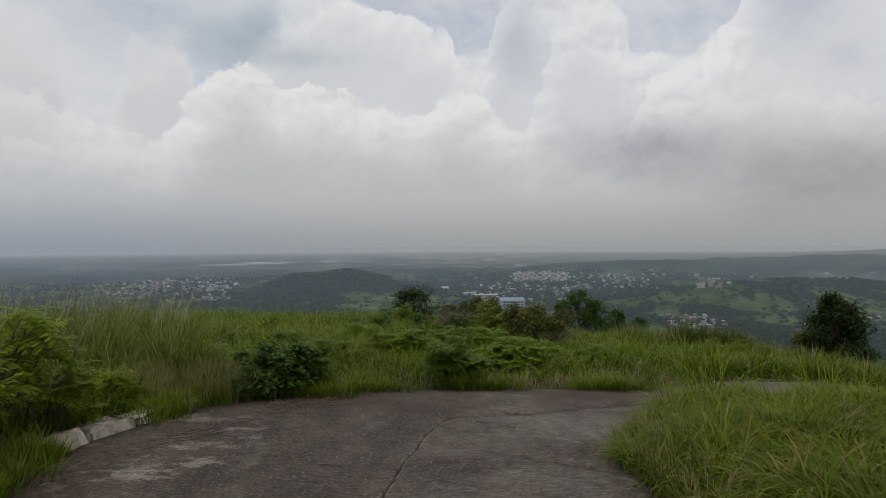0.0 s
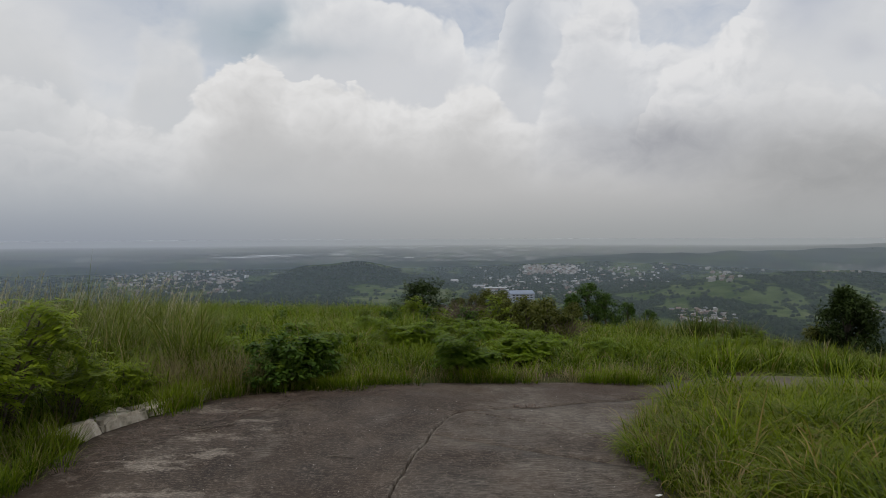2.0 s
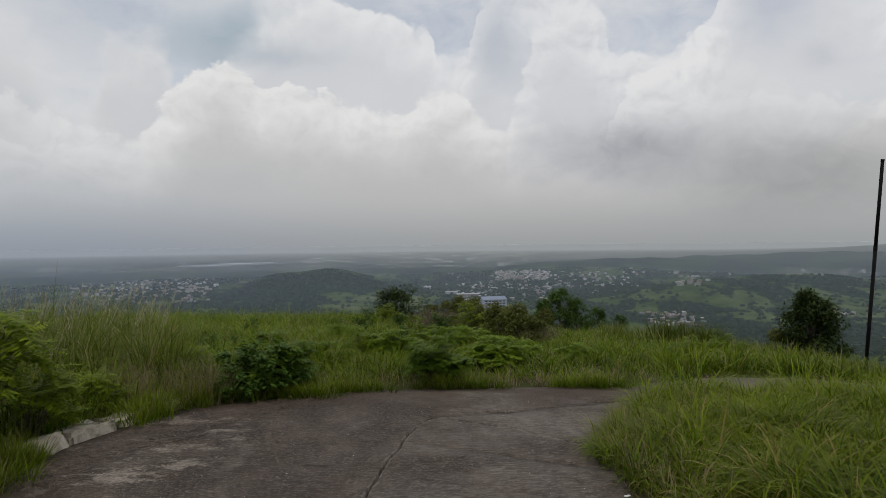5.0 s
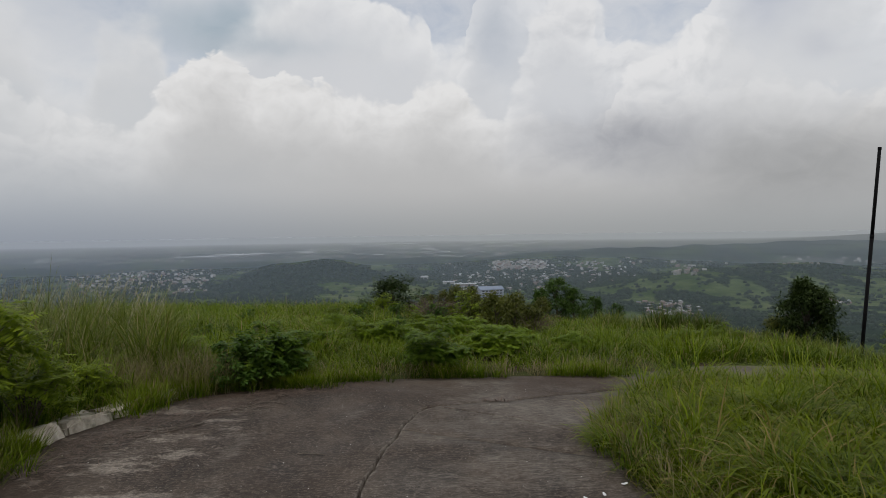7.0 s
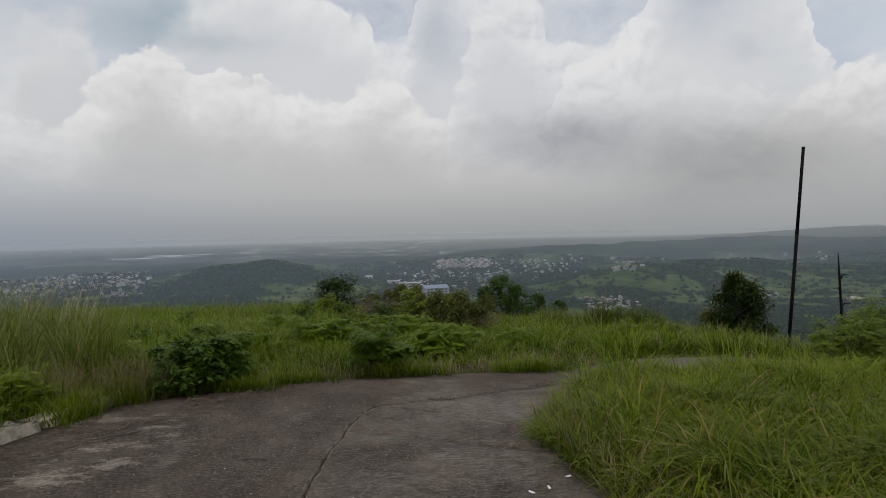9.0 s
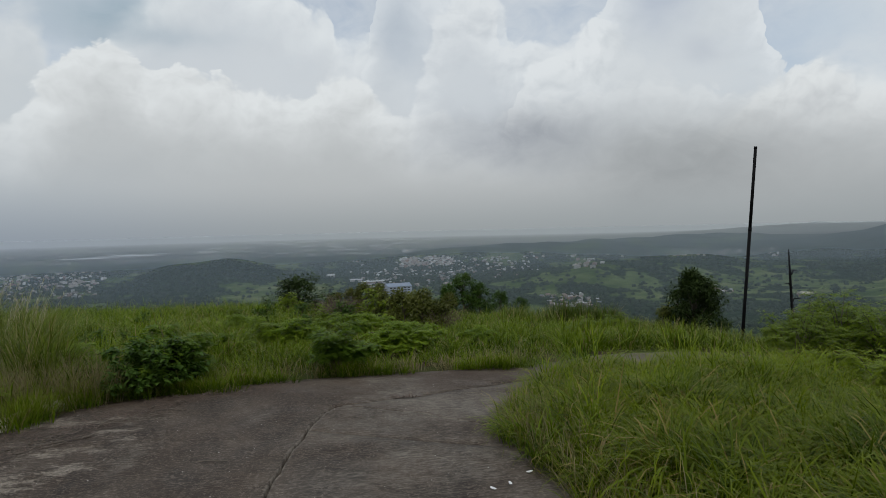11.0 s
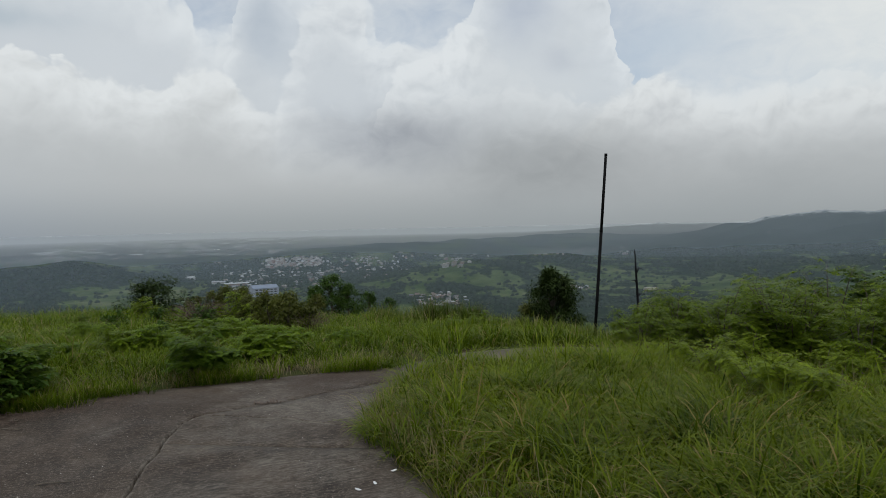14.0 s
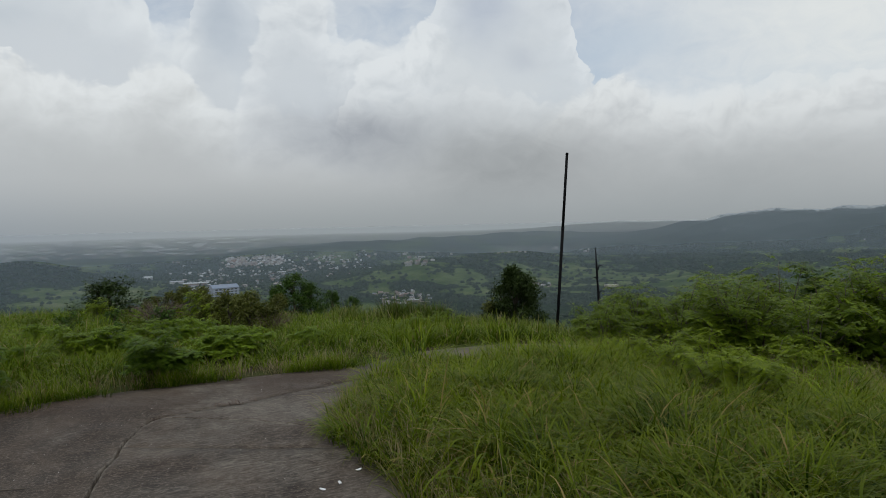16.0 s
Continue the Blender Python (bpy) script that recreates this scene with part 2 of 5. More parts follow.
def concrete_road(n):
    p = where(n)
    xyz = n.split(p)
    # broom lines run across the lane
    across = n.math("ADD", n.math("MULTIPLY", xyz[0], -0.12), xyz[1])
    wob = n.noise(p, 2.5, 3, 0.5)
    lines = n.noise(n.xyz(n.math("MULTIPLY", xyz[0], 8.0), n.math("MULTIPLY", across, 38.0), 0.0), 1.0, 5, 0.75)
    grain = n.noise(p, 34, 4, 0.9)
    pits = n.voronoi(p, 55)
    wet = n.noise(p, 0.75, 6, 0.62, 0.6)
    stain = n.noise(n.scale(p, (1.2, 0.7, 1.0)), 1.6, 9, 0.74, 0.5)
    col = n.ramp(stain, [(0.30, (0.012, 0.0080, 0.0055)), (0.46, (0.032, 0.0222, 0.0155)), (0.60, (0.060, 0.0440, 0.032)), (0.78, (0.122, 0.097, 0.074))])
    col = n.mix(n.step(wet, 0.40, 0.60), n.mix(1.0, col, (0.62, 0.54, 0.47), "MULTIPLY"), col)
    col = n.mix(n.math("MULTIPLY", n.step(lines, 0.52, 0.60), 0.30), col, (0.128, 0.101, 0.077))
    col = n.mix(n.math("MULTIPLY", n.step(grain, 0.53, 0.60), 0.60), col, (0.185, 0.150, 0.118))
    col = n.mix(n.math("MULTIPLY", n.step(pits, 0.20, 0.06), 0.6), col, (0.018, 0.016, 0.013))
    # worn pale patches in the lane
    worn = n.step(n.noise(n.scale(p, (1.1, 0.6, 1.0)), 1.0, 7, 0.68, 0.4), 0.56, 0.70)
    worn = n.math("ADD", worn, n.math("MULTIPLY", n.step(xyz[0], -0.7, 0.5), n.step(n.noise(p, 1.1, 8, 0.75), 0.44, 0.64)), clamp=True)
    col = n.mix(n.math("MULTIPLY", worn, n.math("MULTIPLY_ADD", n.step(lines, 0.40, 0.60), 0.40, 0.10)), col, (0.180, 0.156, 0.128))
    # pale scour near the outer kerb, red-brown silt along the far edge
    pale = n.math("MULTIPLY", n.step(xyz[0], -0.9, -2.3), n.step(n.noise(n.scale(p, (0.9, 1.5, 1)), 1.7, 10, 0.78), 0.515, 0.61))
    pale = n.math("MULTIPLY", pale, n.step(xyz[1], 7.9, 6.8))
    col = n.mix(n.math("MULTIPLY", pale, n.math("MULTIPLY_ADD", n.step(grain, 0.42, 0.58), 0.45, 0.32)), col, (0.290, 0.250, 0.205))
    silt = n.math("MULTIPLY", n.step(xyz[1], 6.9, 8.5), n.step(n.noise(p, 1.8, 6, 0.62), 0.38, 0.6))
    col = n.mix(n.math("MULTIPLY", silt, 0.75), col, (0.046, 0.028, 0.018))
    chip = n.add("ShaderNodeAttribute")
    chip.attribute_name = "along"
    rim = n.math("MULTIPLY", n.step(chip.outputs["Fac"], 0.35, 0.9), n.step(n.noise(p, 9.0, 4, 0.65), 0.42, 0.60))
    col = n.mix(n.math("MULTIPLY", rim, 0.60), col, (0.21, 0.182, 0.150))
    # brown stain in broad tongues from the outer edge
    tongue = n.math("MULTIPLY", n.step(xyz[0], 0.2, -2.6), n.step(n.noise(n.scale(p, (1.1, 0.6, 1.0)), 1.3, 6, 0.66, 0.6), 0.46, 0.60))
    col = n.mix(n.math("MULTIPLY", tongue, 0.62), col, (0.036, 0.0225, 0.0145))
    dusty = n.math("MULTIPLY", n.step(xyz[0], -1.2, 0.6), n.step(n.noise(p, 0.8, 6, 0.65), 0.40, 0.66))
    col = n.mix(n.math("MULTIPLY", dusty, n.math("MULTIPLY_ADD", n.step(lines, 0.42, 0.58), 0.34, 0.16)), col, (0.200, 0.176, 0.147))
    h = n.math("ADD", n.math("MULTIPLY", lines, 0.8), n.math("MULTIPLY", grain, 0.5))
    h = n.math("ADD", h, n.math("MULTIPLY", n.step(pits, 0.0, 0.22), 0.4))
    rough = n.math("MULTIPLY_ADD", wob, 0.25, 0.6)
    return shiny(n, col, rough, bump=h, strength=0.8, distance=0.007, spec=0.22)


def kerb_concrete(n):
    p = where(n)
    t = n.noise(p, 7, 7, 0.65)
    col = n.ramp(t, [(0.3, (0.13, 0.105, 0.075)), (0.5, (0.36, 0.315, 0.245)), (0.7, (0.52, 0.47, 0.385))])
    col = n.mix(n.step(n.noise(p, 2.5, 5, 0.6), 0.52, 0.68), col, (0.09, 0.085, 0.05))
    return shiny(n, col, 0.9, bump=n.noise(p, 40, 5, 0.7), strength=0.6, distance=0.01)


def land(n):
    """Soil and turf nearby; farther off, fields, scrub and woods in patches."""
    p = where(n)
    xyz = n.split(p)
    r = n.math("SQRT", n.math("ADD", n.math("POWER", xyz[0], 2.0), n.math("POWER", xyz[1], 2.0)))
    turf = n.ramp(n.noise(p, 3.0, 6, 0.6), [(0.3, (0.022, 0.026, 0.012)), (0.55, (0.045, 0.060, 0.018)), (0.75, (0.075, 0.070, 0.035))])
    soil = n.ramp(n.noise(p, 9.0, 6, 0.65), [(0.3, (0.035, 0.026, 0.018)), (0.7, (0.085, 0.066, 0.045))])
    near = n.mix(n.step(n.noise(p, 0.9, 4, 0.5), 0.45, 0.62), turf, soil)
    q = n.scale(p, (1.0, 1.0, 0.4))
    big = n.noise(q, 0.0042, 6, 0.60, 0.7)
    mid = n.noise(q, 0.020, 6, 0.62)
    speck = n.noise(q, 0.12, 4, 0.65)
    field = n.ramp(mid, [(0.30, (0.040, 0.062, 0.026)), (0.50, (0.080, 0.104, 0.040)), (0.66, (0.145, 0.150, 0.074))])
    wood = n.ramp(speck, [(0.3, (0.010, 0.018, 0.010)), (0.6, (0.022, 0.034, 0.018)), (0.8, (0.036, 0.048, 0.024))])
    woods = n.add("ShaderNodeAttribute")
    woods.attribute_name = "along"
    cover = n.math("ADD", woods.outputs["Fac"], n.math("MULTIPLY", n.math("SUBTRACT", mid, 0.5), 1.1))
    field = n.mix(n.step(big, 0.40, 0.62), field, n.mix(1.0, field, (0.62, 0.72, 0.55), "MULTIPLY"))
    far = n.mix(n.step(cover, 0.42, 0.54), field, wood)
    col = n.mix(n.step(r, 60.0, 200.0), near, far)
    return shiny(n, col, 0.95, bump=n.noise(p, 14, 5, 0.6), strength=0.4, distance=0.03, spec=0.0)


def blade(dark, light, tip, dry, dryness=0.12, glow=0.35):
    def build(n):
        g = n.add("ShaderNodeNewGeometry")
        along = n.add("ShaderNodeAttribute")
        along.attribute_name = "along"
        a = along.outputs["Fac"]
        rnd = g.outputs["Random Per Island"]
        patch = n.math("ADD", n.math("MULTIPLY", n.noise(g.outputs["Position"], 0.6, 3, 0.55), 0.55), n.math("MULTIPLY", n.noise(g.outputs["Position"], 1.7, 3, 0.6), 0.45))
        col = n.mix(n.step(n.math("ADD", n.math("MULTIPLY", rnd, 0.35), n.math("MULTIPLY", patch, 1.15)), 0.52, 0.98), dark, light)
        col = n.mix(n.math("MULTIPLY", n.step(a, 0.35, 1.0), 0.55), col, tip)
        old = n.math("MULTIPLY", n.step(rnd, 1.0 - dryness, 1.0 - dryness * 0.6), n.step(a, 0.0, 0.5, 0.6, 1.0))
        col = n.mix(old, col, dry)
        col = n.mix(n.math("MULTIPLY", n.step(a, 0.25, 0.0), 0.12), col, dry)
        face = shiny(n, col, 0.5, spec=0.09)
        t = n.add("ShaderNodeBsdfTranslucent")
        n.put(t.inputs[0], n.mix(1.0, col, (1.0, 1.05, 0.55), "MULTIPLY"))
        m = n.add("ShaderNodeMixShader")
        m.inputs[0].default_value = glow
        n.tree.links.new(face, m.inputs[1])
        n.tree.links.new(t.outputs[0], m.inputs[2])
        return m.outputs[0]
    return build


def leaf(dark, light, glow=0.3, gloss=0.5):
    def build(n):
        g = n.add("ShaderNodeNewGeometry")
        rnd = g.outputs["Random Per Island"]
        patch = n.noise(g.outputs["Position"], 2.2, 4, 0.55)
        f = n.math("ADD", n.math("MULTIPLY", rnd, 0.6), n.math("MULTIPLY", n.math("SUBTRACT", patch, 0.25), 0.8), clamp=True)
        col = n.mix(f, dark, light)
        face = shiny(n, col, gloss, spec=0.12)
        t = n.add("ShaderNodeBsdfTranslucent")
        n.put(t.inputs[0], n.mix(1.0, col, (1.0, 1.1, 0.5), "MULTIPLY"))
        m = n.add("ShaderNodeMixShader")
        m.inputs[0].default_value = glow
        n.tree.links.new(face, m.inputs[1])
        n.tree.links.new(t.outputs[0], m.inputs[2])
        return m.outputs[0]
    return build


def mottled(stops, scale, rough=0.85, bump=0.4, metal=0.0, stretch=(1, 1, 1), spec=0.5):
    def build(n):
        p = n.scale(where(n), stretch)
        t = n.noise(p, scale, 6, 0.65)
        return shiny(n, n.ramp(t, stops), rough, metal, bump=n.noise(p, scale * 3, 5, 0.65), strength=bump, distance=0.02, spec=spec)
    return build


def painted(colours, rough=0.85):
    """One of several colours for each object, weathered."""
    def build(n):
        rnd = n.add("ShaderNodeObjectInfo").outputs["Random"]
        r = n.add("ShaderNodeValToRGB")
        r.color_ramp.interpolation = "CONSTANT"
        el = r.color_ramp.elements
        while len(el) < len(colours):
            el.new(0.5)
        for i, (e, c) in enumerate(zip(el, colours)):
            e.position, e.color = i / len(colours), (*c, 1)
        n.put(r.inputs[0], rnd)
        dirt = n.noise(where(n), 0.35, 5, 0.65)
        col = n.mix(n.math("MULTIPLY", n.step(dirt, 0.45, 0.75), 0.5), r.outputs[0], (0.16, 0.14, 0.12))
        return shiny(n, col, rough)
    return build


def town_mix(n):
    """A colour for each little building of the far town."""
    rnd = n.add("ShaderNodeNewGeometry").outputs["Random Per Island"]
    col = n.ramp(rnd, [(0.0, (0.22, 0.12, 0.09)), (0.25, (0.30, 0.29, 0.28)), (0.5, (0.36, 0.30, 0.25)), (0.72, (0.38, 0.36, 0.34)), (1.0, (0.66, 0.66, 0.65))])
    col = n.mix(n.math("MULTIPLY", n.noise(where(n), 0.3, 4, 0.6), 0.4), col, (0.16, 0.14, 0.12))
    return shiny(n, col, 0.8)


def haze(n):
    """Valley haze put into one sheet's opacity: clear by the hill, denser with distance."""
    p = where(n)
    xyz = n.split(p)
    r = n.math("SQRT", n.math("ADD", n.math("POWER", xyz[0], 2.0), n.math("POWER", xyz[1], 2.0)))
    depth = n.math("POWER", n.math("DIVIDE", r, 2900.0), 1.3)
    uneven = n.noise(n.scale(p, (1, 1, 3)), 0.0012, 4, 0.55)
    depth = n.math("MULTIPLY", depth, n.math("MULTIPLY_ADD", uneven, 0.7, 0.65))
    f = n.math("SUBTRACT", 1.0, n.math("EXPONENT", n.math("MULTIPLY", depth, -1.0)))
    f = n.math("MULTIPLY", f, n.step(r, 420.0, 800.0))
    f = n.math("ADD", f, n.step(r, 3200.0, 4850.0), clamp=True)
    # airlight painted as tint: near air cloud-shaded at right, far air like sky
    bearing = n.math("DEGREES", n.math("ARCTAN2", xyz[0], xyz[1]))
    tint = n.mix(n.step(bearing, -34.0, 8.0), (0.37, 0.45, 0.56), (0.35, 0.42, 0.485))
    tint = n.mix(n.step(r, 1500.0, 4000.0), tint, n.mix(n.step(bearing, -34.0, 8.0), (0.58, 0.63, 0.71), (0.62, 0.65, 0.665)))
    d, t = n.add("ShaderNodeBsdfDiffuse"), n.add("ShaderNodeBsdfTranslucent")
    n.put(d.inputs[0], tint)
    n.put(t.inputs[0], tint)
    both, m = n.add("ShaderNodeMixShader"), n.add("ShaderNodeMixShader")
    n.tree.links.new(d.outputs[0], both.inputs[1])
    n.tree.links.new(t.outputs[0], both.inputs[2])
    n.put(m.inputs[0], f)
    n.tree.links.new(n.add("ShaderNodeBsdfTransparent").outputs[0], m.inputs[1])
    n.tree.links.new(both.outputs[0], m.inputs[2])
    return m.outputs[0]


M_ROAD = material("road_concrete", concrete_road)
M_KERB = material("kerb_concrete", kerb_concrete)
M_LAND = material("land", land)
M_GRASS = material("grass_green", blade((0.012, 0.034, 0.002), (0.102, 0.142, 0.004), (0.195, 0.225, 0.012), (0.25, 0.19, 0.07), 0.09, 0.34))
# the mound's grass again, its brighter far light put into the colour
M_GRASS_LIT = material("grass_lush", blade((0.022, 0.056, 0.003), (0.145, 0.196, 0.006), (0.250, 0.285, 0.016), (0.26, 0.20, 0.08), 0.06, 0.36))
M_FIELD = material("grass_field", blade((0.030, 0.060, 0.004), (0.128, 0.188, 0.007), (0.220, 0.260, 0.022), (0.26, 0.21, 0.10), 0.08, 0.34))
M_PALE = material("grass_pale", blade((0.042, 0.064, 0.008), (0.115, 0.152, 0.018), (0.21, 0.23, 0.06), (0.27, 0.23, 0.12), 0.16))
M_REED = material("grass_reed", blade((0.022, 0.042, 0.006), (0.070, 0.105, 0.012), (0.110, 0.140, 0.025), (0.20, 0.16, 0.09), 0.12))
M_FERN = material("fern_leaf", leaf((0.080, 0.125, 0.010), (0.300, 0.370, 0.028), 0.5))
M_SEED = material("grass_seed", blade((0.22, 0.20, 0.13), (0.38, 0.36, 0.27), (0.42, 0.40, 0.32), (0.40, 0.36, 0.27), 0.3))
M_DRY = material("grass_dry", blade((0.12, 0.10, 0.05), (0.24, 0.20, 0.11), (0.30, 0.26, 0.15), (0.26, 0.21, 0.13), 0.5))
M_FROND = material("frond_leaf", leaf((0.042, 0.078, 0.006), (0.205, 0.270, 0.018), 0.48))
M_FROND_DEEP = material("frond_leaf_deep", leaf((0.028, 0.060, 0.007), (0.110, 0.170, 0.018), 0.4))
M_FROND_DARK = material("frond_leaf_dark", leaf((0.038, 0.080, 0.008), (0.165, 0.240, 0.024), 0.45))
M_MEADOW = material("meadow_leaf", leaf((0.060, 0.112, 0.008), (0.250, 0.340, 0.024), 0.48))
M_BROAD = material("broad_leaf", leaf((0.024, 0.056, 0.009), (0.085, 0.142, 0.020), 0.3, 0.5))
M_TREE = material("tree_leaf", leaf((0.012, 0.024, 0.006), (0.046, 0.068, 0.015), 0.25, 0.75))
M_SCRUB = material("scrub_leaf", leaf((0.036, 0.046, 0.012), (0.160, 0.165, 0.040), 0.35, 0.6))
M_BARK = material("bark", mottled([(0.3, (0.05, 0.04, 0.03)), (0.7, (0.16, 0.13, 0.10))], 14, 0.9, 0.6))
M_TWIG = material("dead_twig", mottled([(0.3, (0.060, 0.041, 0.031)), (0.7, (0.155, 0.108, 0.080))], 20, 0.9, 0.4))
M_POLE = material("pole_steel", mottled([(0.3, (0.005, 0.005, 0.006)), (0.65, (0.009, 0.0085, 0.0085)), (0.9, (0.030, 0.024, 0.020))], 5, 0.85, 0.2, spec=0.1))
M_WALL = material("house_wall", painted([(0.30, 0.28, 0.25), (0.20, 0.17, 0.14), (0.40, 0.39, 0.37), (0.17, 0.15, 0.14), (0.28, 0.21, 0.17), (0.46, 0.45, 0.42)]))
M_ROOF = material("house_roof", painted([(0.26, 0.25, 0.25), (0.17, 0.085, 0.065), (0.16, 0.15, 0.15), (0.44, 0.43, 0.42), (0.19, 0.12, 0.095), (0.11, 0.12, 0.14), (0.30, 0.25, 0.21), (0.14, 0.10, 0.08)], 0.5))
M_TOWN = material("town_far", town_mix)
M_SHED = material("warehouse_roof", painted([(0.80, 0.80, 0.80), (0.52, 0.53, 0.54), (0.42, 0.43, 0.43), (0.72, 0.71, 0.68), (0.36, 0.36, 0.36)], 0.5))
M_PLANT = material("factory_blue", painted([(0.30, 0.33, 0.39)], 0.7))
M_PANE = material("window_dark", mottled([(0.3, (0.03, 0.035, 0.04)), (0.7, (0.06, 0.065, 0.07))], 0.5, 0.2, 0.0))
M_WOODS = material("far_trees", leaf((0.010, 0.019, 0.011), (0.036, 0.052, 0.026), 0.1, 0.9))
M_HALL = material("hall_roof", painted([(0.40, 0.40, 0.41), (0.48, 0.48, 0.47), (0.36, 0.37, 0.38)], 0.6))
M_PAPER = material("litter_white", mottled([(0.3, (0.55, 0.55, 0.56)), (0.7, (0.80, 0.80, 0.80))], 30, 0.6, 0.2))
M_STONE = material("pebble", mottled([(0.3, (0.20, 0.19, 0.17)), (0.7, (0.50, 0.48, 0.44))], 30, 0.8, 0.3))


# ---- mesh helpers ----
def mesh_from(name, verts, quads, mat, along=None, smooth=False):
    """A mesh from arrays: verts (n, 3), faces (m, 3 or 4)."""
    verts, quads = np.asarray(verts, np.float32), np.asarray(quads, np.int32)
    me = bpy.data.meshes.new(name)
    k = quads.shape[1]
    me.vertices.add(len(verts))
    me.vertices.foreach_set("co", verts.ravel())
    me.loops.add(quads.size)
    me.loops.foreach_set("vertex_index", quads.ravel())
    me.polygons.add(len(quads))
    me.polygons.foreach_set("loop_start", np.arange(0, quads.size, k, dtype=np.int32))
    if smooth:
        me.polygons.foreach_set("use_smooth", np.ones(len(quads), bool))
    if along is not None:
        a = me.attributes.new("along", "FLOAT", "POINT")
        a.data.foreach_set("value", np.asarray(along, np.float32).ravel())
    me.update(calc_edges=True)
    me.validate()
    me.materials.append(mat)
    return me


def part(name, bm, mat, parent=None, label=""):
    me = bpy.data.meshes.new(name)
    bm.to_mesh(me)
    bm.free()
    me.materials.append(mat)
    ob = new(name, me)
    ob.parent = parent
    if label:
        tagged(ob, label)
    return ob


def tube(bm, pts, radii, sides=7):
    """A tapered tube along points, closed at both ends."""
    rings = []
    for i, (p, r) in enumerate(zip(pts, radii)):
        a, b = Vector(pts[max(i - 1, 0)]), Vector(pts[min(i + 1, len(pts) - 1)])
        q = (b - a).to_track_quat("Z", "Y")
        rings.append([bm.verts.new(Vector(p) + q @ Vector((r * math.cos(6.2832 * k / sides), r * math.sin(6.2832 * k / sides), 0))) for k in range(sides)])
    for u, v in zip(rings, rings[1:]):
        for k in range(sides):
            bm.faces.new((u[k], u[(k + 1) % sides], v[(k + 1) % sides], v[k])).smooth = True
    bm.faces.new(rings[0][::-1])
    bm.faces.new(rings[-1])


def inside(poly, x, y):
    """Which of the points lie in the outline."""
    x, y = np.asarray(x, float), np.asarray(y, float)
    hit = np.zeros(x.shape, bool)
    for (ax, ay), (bx, by) in zip(poly, poly[1:] + poly[:1]):
        if ay == by:
            continue
        cross = ((ay > y) != (by > y)) & (x < (bx - ax) * (y - ay) / (by - ay) + ax)
        hit ^= cross
    return hit


def near_line(line, x, y):
    """Distance of the points from a bent line."""
    x, y = np.asarray(x, float), np.asarray(y, float)
    best = np.full(x.shape, 1e9)
    for (ax, ay), (bx, by) in zip(line, line[1:]):
        dx, dy = bx - ax, by - ay
        k = np.clip(((x - ax) * dx + (y - ay) * dy) / (dx * dx + dy * dy), 0, 1)
        best = np.minimum(best, np.hypot(x - ax - k * dx, y - ay - k * dy))
    return best


def waves(x, y, size, seed):
    """Smooth unevenness from -1 to 1, about that many metres long."""
    g = np.random.default_rng(seed)
    total = np.zeros(np.shape(x))
    for k in range(7):
        a, ph, f = g.uniform(0, 6.283), g.uniform(0, 6.283), 6.283 / size * g.uniform(0.6, 1.7)
        total = total + np.sin(f * (x * math.cos(a) + y * math.sin(a)) + ph)
    return total / 3.2


# ---- the lie of the land ----
# hills: bearing in degrees, distance, height, half width across, half width along the bearing
HILLS = [(-13.2, 1380, 29, 70, 130), (-7.6, 1400, 29, 75, 130), (-10.4, 1390, 10, 60, 130), (-4.6, 1450, 14, 100, 150), (-1.6, 1180, 15, 70, 80), (16.0, 2050, 20, 330, 260), (8.0, 1850, 8, 150, 180), (25.0, 2300, 20, 420, 300),
         (24.0, 1150, 28, 190, 220), (30.0, 1350, 22, 160, 200), (33.5, 2450, 26, 330, 330), (41.0, 3300, 42, 520, 420), (47.0, 2300, 50, 260, 330),
         (53.0, 2350, 30, 300, 360), (62.0, 2300, 72, 460, 420), (72.0, 2000, 80, 500, 420), (50.0, 1250, 16, 240, 190), (60.0, 1150, 32, 280, 200), (42.0, 1450, 16, 200, 160)]


def rise(t, a, b):
    t = np.clip((t - a) / (b - a), 0, 1)
    return t * t * (3 - 2 * t)


def height(x, y):
    """The ground's height: a rounded hilltop, a steep fall, and the plain with its hills."""
    x, y = np.asarray(x, float), np.asarray(y, float)
    r = np.hypot(x, y)
    xr, yr = np.clip(x, -40, 40), np.clip(y, -40, 40)
    top = -0.015 * xr - 0.035 * yr - 0.0085 * np.clip(xr - 1.5, 0, 12) ** 2 - (0.0018 + 0.0016 * np.clip(xr / 6, 0, 1)) * np.clip(r - 9, 0, 25) ** 2
    top = top + 0.06 * waves(x, y, 6.0, 3) * rise(r, 9, 14)
    over = np.clip(r - 27, 0, None)
    fall = 0.35 * (np.sqrt(over ** 2 + 144) - 12)
    slope = top - fall + 1.2 * waves(x, y, 60, 5) * rise(r, 40, 90)
    plain = -106 + 78 * rise(r, 1300, 6200) ** 0.85 + (3.5 * waves(x, y, 420, 7) + 1.2 * waves(x, y, 130, 8)) * (1 - rise(r, 2300, 3400))
    for az, d, h, wide, deep in HILLS:
        a = radians(az)
        cx, cy = d * math.sin(a), d * math.cos(a)
        u = (x - cx) * math.cos(a) - (y - cy) * math.sin(a)
        v = (x - cx) * math.sin(a) + (y - cy) * math.cos(a)
        plain = plain + h * np.exp(-(u / wide) ** 2 - (v / deep) ** 2) * (1 + (0.16 if d > 1500 else 0.04) * waves(x, y, 170, int(d)))
    k = 14.0
    return np.logaddexp(np.clip(slope, -400, None) / k, plain / k) * k * rise(r, 60, 250) + slope * (1 - rise(r, 60, 250))


